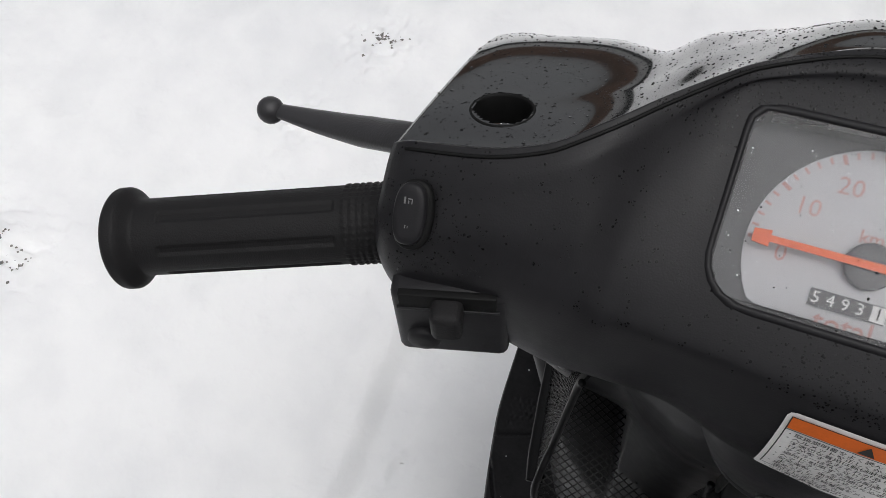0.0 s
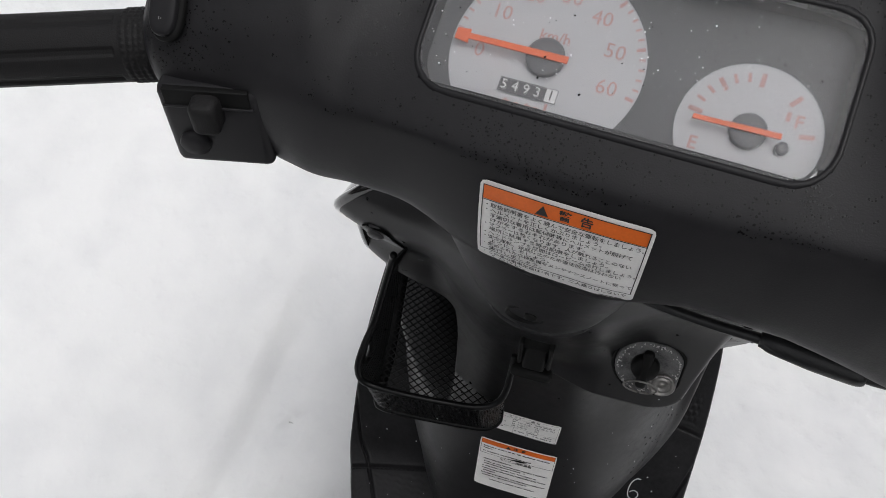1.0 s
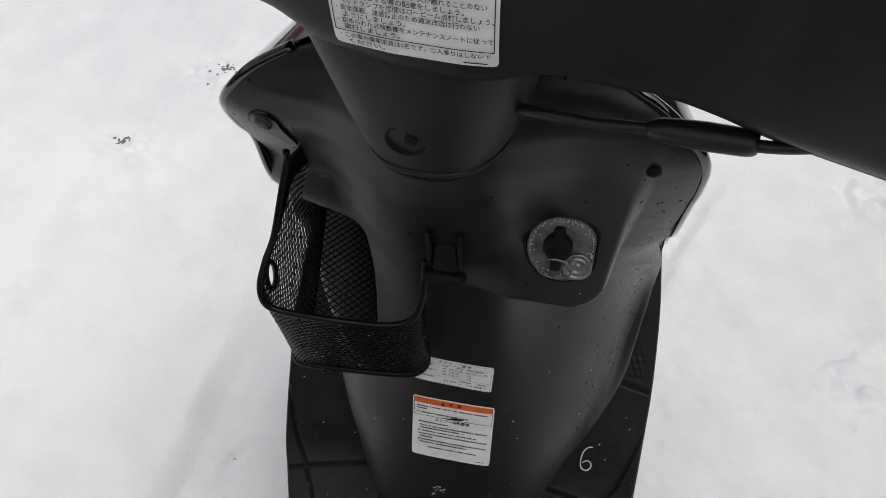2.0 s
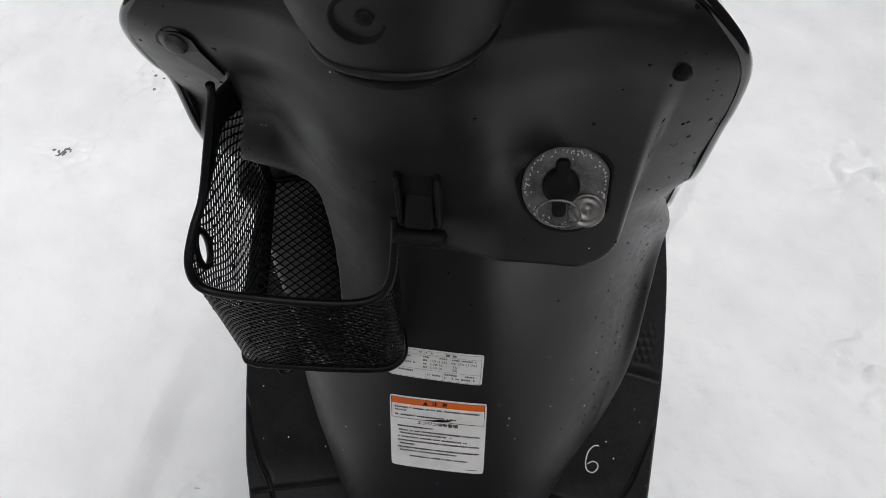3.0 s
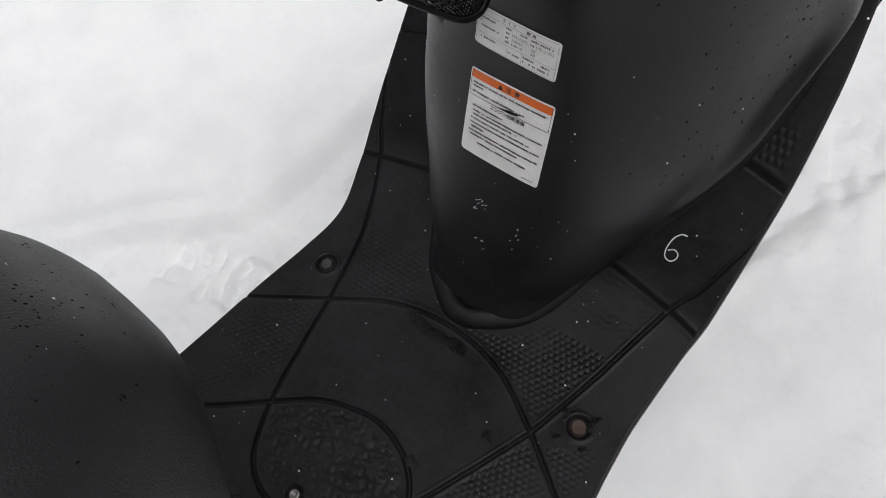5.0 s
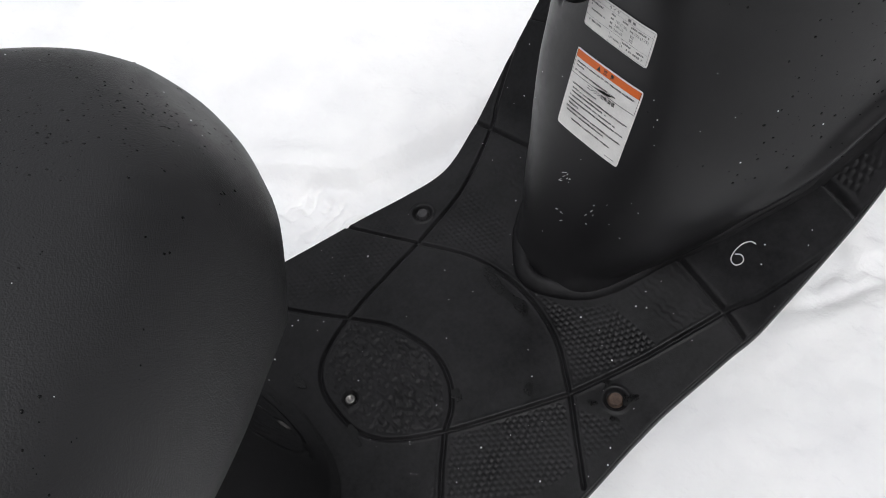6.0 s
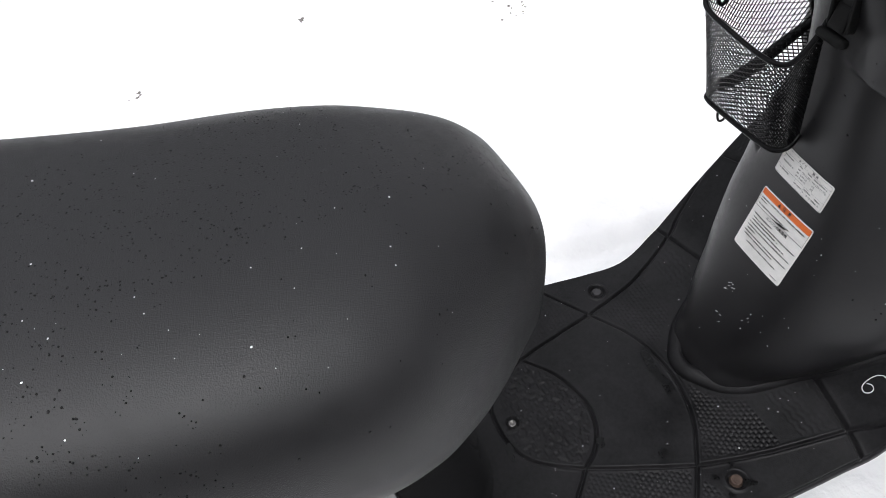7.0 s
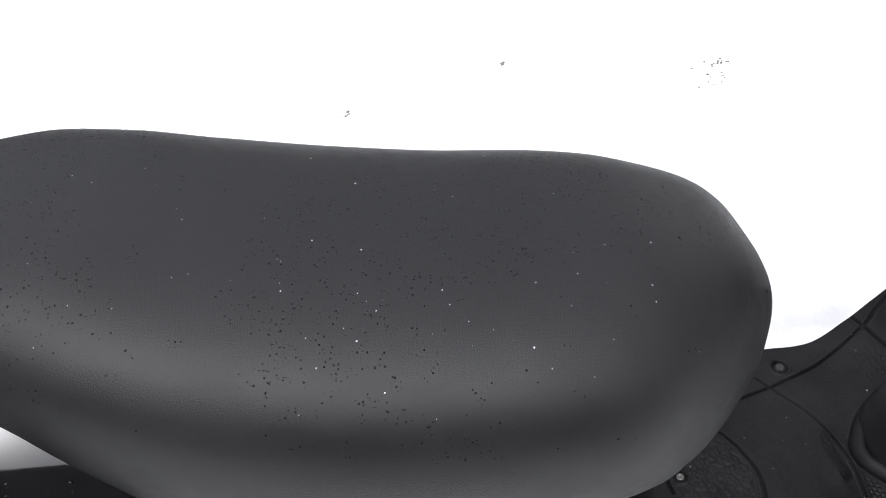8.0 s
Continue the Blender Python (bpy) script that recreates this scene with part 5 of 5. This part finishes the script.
# one strip of mesh runs round the corners: its upper and lower edge
TOP = [(-.0945, .1300, .724), (-.1015, .1190, .7175), (-.1055, .1085, .696), (-.1095, .096, .6745), (-.1128, .084, .664), (-.1150, .0735, .6515), (-.1125, .0692, .6405), (-.1040, .0688, .635), (-.084, .070, .632), (-.056, .074, .627), (-.034, .0775, .6255), (-.0215, .0825, .6275), (-.0160, .0885, .636), (-.0148, .098, .651), (-.0146, .104, .664)]
LOW = [(-.1335, .214, .571), (-.1310, .180, .555), (-.1285, .150, .541), (-.1260, .125, .535), (-.1245, .110, .533), (-.1205, .0960, .532), (-.1140, .0930, .531), (-.1040, .0932, .5305), (-.084, .0945, .5300), (-.056, .097, .5295), (-.034, .0995, .5300), (-.0255, .102, .5320), (-.0205, .107, .536), (-.0210, .114, .540), (-.0230, .120, .545)]
LINE_T, LINE_B = catmull(TOP, 241), catmull(LOW, 241)


def strip(u, v):
    i = min(max(u, 0), 1) * 240
    k = min(int(i), 239)
    f = i - k
    t = LINE_T[k] * (1 - f) + LINE_T[k + 1] * f
    b = LINE_B[k] * (1 - f) + LINE_B[k + 1] * f
    return Vector(b * (1 - v) + t * v)


def on_grip_hole(u, v):
    return math.hypot((u - .284) / .029, (v - .855) / .105)


def plate_low(u):
    """Where the flat hanger plate gives way to mesh, along the strip."""
    return .80 + .85 * u


outer_mesh = mesh_wall("outer_mesh", strip, .275, .107, .0061, .0053, keep=lambda u, v: on_grip_hole(u, v) > 1.12 and v < plate_low(u), wire=.00042, thick=.00034)
PL = np.array([[strip(u, plate_low(u) + (1 - plate_low(u)) * k / 6) for k in range(7)] for u in np.linspace(0, .225, 28)])
V, F = sheet(PL, .0014, (1, 0, 0))
solid("hanger_plate", V, F, mesh_black, basket, "flat plate between the bracket tab and the mesh")
FLOOR = quad((-.1205, .096, .532), (-.0255, .103, .532), (-.0600, .240, .557), (-.1340, .218, .573))
mesh_wall("floor_mesh", FLOOR, .080, .138, .0066, .0060, wire=.00052, thick=.0004)


def rail(name, pts, r, label="", n=40):
    sweep(name, pts, [r], mesh_black, basket, label, n=n, around=10)


rail("top_rim", [(-.0995, .1190, .7270)] + TOP[1:], .0023, "thick black rim", 120)
rail("bottom_rim", LOW[3:], .0026, "rolled lower rim", 100)
# flat tab under the shield bolt that carries the basket
TAB = [(-.0985, .7235), (-.1135, .7425), (-.1185, .7480), (-.1170, .7530), (-.1130, .7565), (-.1030, .7570), (-.0985, .7540), (-.0975, .7470), (-.0935, .7290)]
V = [(x, panel_y(x + .002, z) - .0022, z) for x, z in TAB]
n_ = len(V)
V += [(x, y + .0016, z) for x, y, z in V]
solid("hanger_tab", V, [tuple(range(n_)), tuple(range(2 * n_ - 1, n_ - 1, -1))] + [(i, i + n_, (i + 1) % n_ + n_, (i + 1) % n_) for i in range(n_)], mesh_black, basket, "bracket tab held by the shield bolt", smooth=False)
sweep("corner_strip", LOW[:5], [.0055, .0075, .0085, .0070], mesh_black, basket, "solid strip along the floor corner", n=24, around=10, flat=.4)
sweep("back_edge", [(-.0945, .1300, .724), (-.1040, .1500, .690), (-.1170, .1770, .640), (-.1330, .2140, .571)], [.0022, .0030, .0040, .0040], mesh_black, basket, "solid rear edge", n=24, around=10, flat=.5)
rail("grip_ring", [strip(.284 + .030 * math.cos(a), .855 + .108 * math.sin(a)) for a in np.linspace(0, 6.2832, 24)], .0019, n=60)
rail("floor_rim", [FLOOR(u, v) for u, v in ((1.0, .02), (1.0, .3), (1.0, .6), (.99, .82), (.93, .94), (.80, .99), (.5, 1.0), (.25, 1.0), (.02, .98))], .0024, "rounded rear rim of the basket floor", n=70)
rail("hook_loop", [(-.100, .098, .531), (-.102, .097, .522), (-.098, .096, .517), (-.093, .097, .521), (-.092, .098, .531)], .0012)

# --- seat ---
SYS = (-.1525, -.1550, -.1605, -.1720, -.1920, -.225, -.27, -.32, -.38, -.45, -.54, -.60, -.66, -.72, -.77, -.79)
SW = (.0165, .0303, .0480, .0605, .0730, .0845, .0922, .1000, .1100, .1245, .1380, .1430, .1460, .1440, .1280, .0920)
STZ = (.620, .629, .640, .660, .6785, .6945, .7105, .7195, .7255, .7350, .7530, .7680, .7760, .7720, .7610, .7450)
SBZ = (.588, .586, .580, .562, .525, .455, .390, .360, .370, .420, .500, .560, .600, .640, .67, .69)

# the mounting side is broader than the other: half width by y
NEAR_Y = (-.1525, -.1550, -.1605, -.1720, -.183, -.202, -.222, -.250, -.275, -.305, -.36, -.44, -.53, -.60, -.66, -.72, -.77, -.79)
NEAR_W = (.0180, .0330, .0500, .0710, .0855, .1060, .1265, .1500, .1660, .1750, .1790, .1760, .1630, .1410, .1150, .0990, .0860, .0700)


def seat_rows(y):
    return spline([-s for s in SYS], np.stack([SW, STZ, SBZ], -1), [-y])[0]


NYS, NA = 120, 72
yy = -(.1525 + .6375 * np.concatenate([np.linspace(0, .35, 60)[:-1] ** 1.6 * (.35 / .35 ** 1.6), np.linspace(.35, 1, NYS - 59)]))
V = []
for y in yy:
    w, zt, zb = seat_rows(y)
    wn = float(spline([-v for v in NEAR_Y], NEAR_W, [-y])[0])
    zb = max(zb, .548)
    for j in range(NA):
        t = 2 * math.pi * j / NA
        c, s = math.cos(t), math.sin(t)
        ww = wn if c > 0 else w
        hu = min(.62 * (zt - zb), .095)
        if s >= 0:          # upper part: broad crown with rolled shoulders
            px = ww * math.copysign(abs(c) ** (2 / (3.2 if c > 0 else 3.44)), c)
            pz = zt - hu + hu * abs(s) ** (2 / (2.8 if c > 0 else 2.55))
        else:               # sides draw in towards the base
            px = ww * math.copysign(abs(c) ** (2 / 5.0), c) * (1 - .10 * abs(s) ** 1.4)
            pz = zt - hu - (zt - zb - hu) * abs(s) ** (2 / 2.6)
        V.append((px + .0115, y, pz + .085 * (px - .045)))
F = grid_faces(len(yy), NA, wrap_v=True, flip=True) + [tuple(range(NA)), tuple(range((len(yy) - 1) * NA, len(yy) * NA))[::-1]]
seat = solid("seat", V, F, seat_vinyl, scooter, "wet black vinyl saddle with a rounded nose")

# --- body below the seat, rear cowl, wheels ---
def tube_body(name, stations, material, label, power=3.0, n=56, sub=10, shift=0.0):
    """A body lofted along y: stations of y, half width, bottom and top."""
    st = np.array(stations, float)
    at = np.linspace(0, len(st) - 1, (len(st) - 1) * sub + 1)
    rows = spline(range(len(st)), st, at)
    V = []
    for y, w, z0, z1 in rows:
        for j in range(n):
            t = 2 * math.pi * j / n
            c, s = math.cos(t), math.sin(t)
            V.append((shift + w * math.copysign(abs(c) ** (2 / power), c), y, (z0 + z1) / 2 + (z1 - z0) / 2 * math.copysign(abs(s) ** (2 / power), s)))
    k = len(rows)
    return solid(name, V, grid_faces(k, n, wrap_v=True, flip=True) + [tuple(range(n)), tuple(range((k - 1) * n, k * n))[::-1]], material, scooter, label)


V = []
for z, w, yf in ((.262, .108, -.198), (.30, .100, -.203), (.36, .094, -.210), (.44, .092, -.214), (.52, .096, -.208), (.57, .100, -.200)):
    for j in range(64):
        t = 2 * math.pi * j / 64
        c, sn_ = math.cos(t), math.sin(t)
        V.append((w * math.copysign(abs(c) ** (2 / 2.8), c), yf - .17 + .17 * math.copysign(abs(sn_) ** (2 / 2.3), sn_), z))
solid("seat_post_cover", V, grid_faces(6, 64, wrap_v=True) + [tuple(range(64)), tuple(range(5 * 64, 6 * 64))[::-1]], gloss_black, scooter, "glossy black panel below the seat")
rear_cowl = tube_body("rear_cowl", [(-.32, .066, .27, .500), (-.38, .098, .29, .560), (-.46, .142, .33, .630), (-.56, .164, .37, .690), (-.66, .174, .43, .724), (-.76, .166, .49, .738), (-.85, .128, .55, .72), (-.90, .07, .60, .69)], gloss_black, "glossy black rear body cowl beaded with rain", power=3.0, shift=.0115)
tube_body("frame_tunnel", [(-.32, .06, .20, .262), (-.1, .055, .19, .262), (.1, .055, .19, .268), (.2, .05, .22, .30)], dark_metal, "dark frame tube under the floor")


def wheel(name, y, r, w, label):
    hub = Matrix.Translation((0, y, r - .012)) @ Matrix.Rotation(radians(90), 4, 'Y')
    prof = [(r * .62, -w * .40), (r * .70, -w * .5), (r * .88, -w * .5), (r * .96, -w * .38), (r, -w * .15), (r, w * .15), (r * .96, w * .38), (r * .88, w * .5), (r * .70, w * .5), (r * .62, w * .40)]
    ob = lathe(name, prof, hub, tyre, scooter, label, around=56)
    lathe("rim", [(.02, -w * .36), (r * .25, -w * .30), (r * .5, -w * .22), (r * .615, -w * .40), (r * .615, w * .40), (r * .5, w * .22), (r * .25, w * .30), (.02, w * .36)], hub, rim_metal, ob, "metal rim", around=48)
    return ob


wheel("front_wheel", .47, .205, .085, "black tyred front wheel sunk in snow")
wheel("rear_wheel", -.69, .205, .09, "black tyred rear wheel sunk in snow")
V = []
for i, a in enumerate(np.linspace(radians(20), radians(175), 30)):
    for u in np.linspace(-1, 1, 13):
        rr = .232 - .020 * u * u
        V.append((u * .058, .47 + rr * math.cos(a), .193 + rr * math.sin(a)))
solid("front_mudguard", V, grid_faces(30, 13), gloss_black, scooter, "glossy black front mudguard")
for sx in (-1, 1):
    sweep("fork_leg", [(sx * .055, .30, .52), (sx * .058, .39, .34), (sx * .058, .462, .20)], [.014, .015, .013], dark_metal, scooter, "dark fork leg", n=16)
sweep("steering_tube", [(0, .135, .80), (0, .20, .66), (0, .30, .50)], [.024], dark_metal, scooter, "dark steering tube", n=16)
for sx in (-1, 1):
    sweep("stand_leg", [(sx * .05, -.42, .27), (sx * .085, -.44, .12), (sx * .11, -.46, -.004)], [.011], dark_metal, scooter, "centre stand leg", n=14)
sweep("swing_arm", [(.06, -.34, .24), (.075, -.55, .21), (.07, -.69, .195)], [.03, .035, .03], dark_metal, scooter, "dark engine swing arm", n=16)

# --- rain and snow on the bodywork ---
rng = random.Random(11)
P, N = scatter(handlebar_cover, 6000, rng, lambda c, n: n.z > .25 and c.z > .885 and rng.random() < .2 + .8 * float(step((vnoise(np.array([c.x * 40]), np.array([c.y * 40 + 9]), 43)[0] - .35) / .3)))
drops_on("rain_film", P, N, rng, .00013, .00046, wet_speck, scooter, "fine raindrops on the handlebar cover", flat=.09)
P, N = scatter(front_cowl, 6500, rng, lambda c, n: n.z > .3)
drops_on("rain_film", P, N, rng, .00016, .00060, drop_water, scooter, "raindrops on the glossy cowl")
P, N = scatter(seat, 5200, rng, lambda c, n: n.z > .3 and rng.random() < .12 + .88 * float(step((vnoise(np.array([c.x * 16 + 3 * c.y]), np.array([c.y * 13]), 41)[0] - .42) / .3)))
drops_on("rain_film", P, N, rng, .0002, .00070, drop_water, scooter, "fine raindrops on the saddle")
P, N = scatter(rear_cowl, 700, rng, lambda c, n: n.z > .2)
drops_on("rain_film", P, N, rng, .0007, .0024, drop_water, scooter, "raindrops on the rear cowl")
def on_lens(n):
    """Random places on the clear cover, more of them towards its upper edge."""
    P = []
    while len(P) < n:
        x, y = rng.uniform(MX0, MX1), MY0 + (MY1 - MY0) * rng.random() ** .75
        if in_meter(x, y) < -.0008:
            P.append(dial_pt(x, y, .0109))
    up = (dial_pt(.01, 0) - dial_pt(0, 0)).cross(dial_pt(0, .01) - dial_pt(0, 0)).normalized()
    return P, [up if up.z > 0 else -up] * n


P, N = on_lens(70)
drops_on("rain_film", P, N, rng, .00014, .00045, drop_water, instruments, "fine drops on the instrument lens", flat=.3)
# bright drops: their shine is put in as white colour
P, N = on_lens(260)
drops_on("white_grains", P, N, rng, .00008, .00032, grain_white, instruments, "white grains for bright drops on the instrument lens", flat=.4)
P, N = scatter(seat, 120, rng, lambda c, n: n.z > .5)
drops_on("white_grains", P, N, rng, .0002, .0006, grain_white, scooter, "melting snow grains on the saddle", flat=.4)
P, N = scatter(footboard, 170, rng, lambda c, n: n.z > .5)
drops_on("white_grains", P, N, rng, .0003, .0009, grain_white, scooter, "snow grains on the footboard", flat=.4)
P, N = scatter(leg_shield, 60, rng, lambda c, n: n.z > .1)
drops_on("white_grains", P, N, rng, .0003, .0007, grain_white, scooter, "snow grains on the leg shield", flat=.4)
P, N = scatter(leg_shield, 330, rng, lambda c, n: n.y < -.1 and (abs(c.x) > .100 or rng.random() < .10) and c.z > .42 and (c.x > 0 or rng.random() < .4))
drops_on("rain_film", P, N, rng, .0004, .0013, drop_water, scooter, "raindrops on the leg shield")
P, N = scatter(outer_mesh, 700, rng)
drops_on("rain_film", P, N, rng, .0005, .0013, drop_water, basket, "raindrops caught in the basket mesh")
# white grains paint the wet glints of the mesh, along with bits of snow
P, N = scatter(outer_mesh, 300, rng, lambda c, n: c.y < .105 and n.y < .2)
drops_on("white_grains", P, N, rng, .0002, .0007, grain_white, basket, "white grains for wet glints and melting snow in the mesh", flat=.5)

# --- grit lying on the snow ---
def grit_patch(cx, cy, spread, n, size):
    V, F = [], []
    for _ in range(n):
        a, d = rng.uniform(0, 6.28), abs(rng.gauss(0, spread))
        x, y = cx + d * math.cos(a), cy + d * math.sin(a) * .7
        z = float(snow_height(np.array([x]), np.array([y]))[0])
        r = size * rng.uniform(.3, 1.0)
        k = len(V)
        for dx, dy, dz in ((1, 0, .2), (0, 1, .3), (-1, 0, .2), (0, -1, .25), (0, 0, .9), (0, 0, -.5)):
            V.append((x + r * dx * rng.uniform(.5, 1.2), y + r * dy * rng.uniform(.5, 1.2), z + r * dz * .7))
        F += [(k, k + 1, k + 4), (k + 1, k + 2, k + 4), (k + 2, k + 3, k + 4), (k + 3, k, k + 4), (k + 1, k, k + 5), (k + 2, k + 1, k + 5), (k + 3, k + 2, k + 5), (k, k + 3, k + 5)]
    ob = solid("grit", V, F, grit, None, "", smooth=False)
    tagged(ob, "dark grit frozen into the snow", "grit", "grit on the snow", kind="stuff")


for cx, cy, sp_, n_, sz in ((-.74, 1.11, .03, 40, .006), (-1.21, .37, .03, 30, .006), (-.87, .85, .012, 24, .006), (-1.46, -.13, .008, 14, .008), (-1.27, .40, .03, 26, .005), (-1.31, -.56, .018, 10, .006), (-.375, .235, .004, 3, .003)):
    grit_patch(cx, cy, sp_, n_, sz)
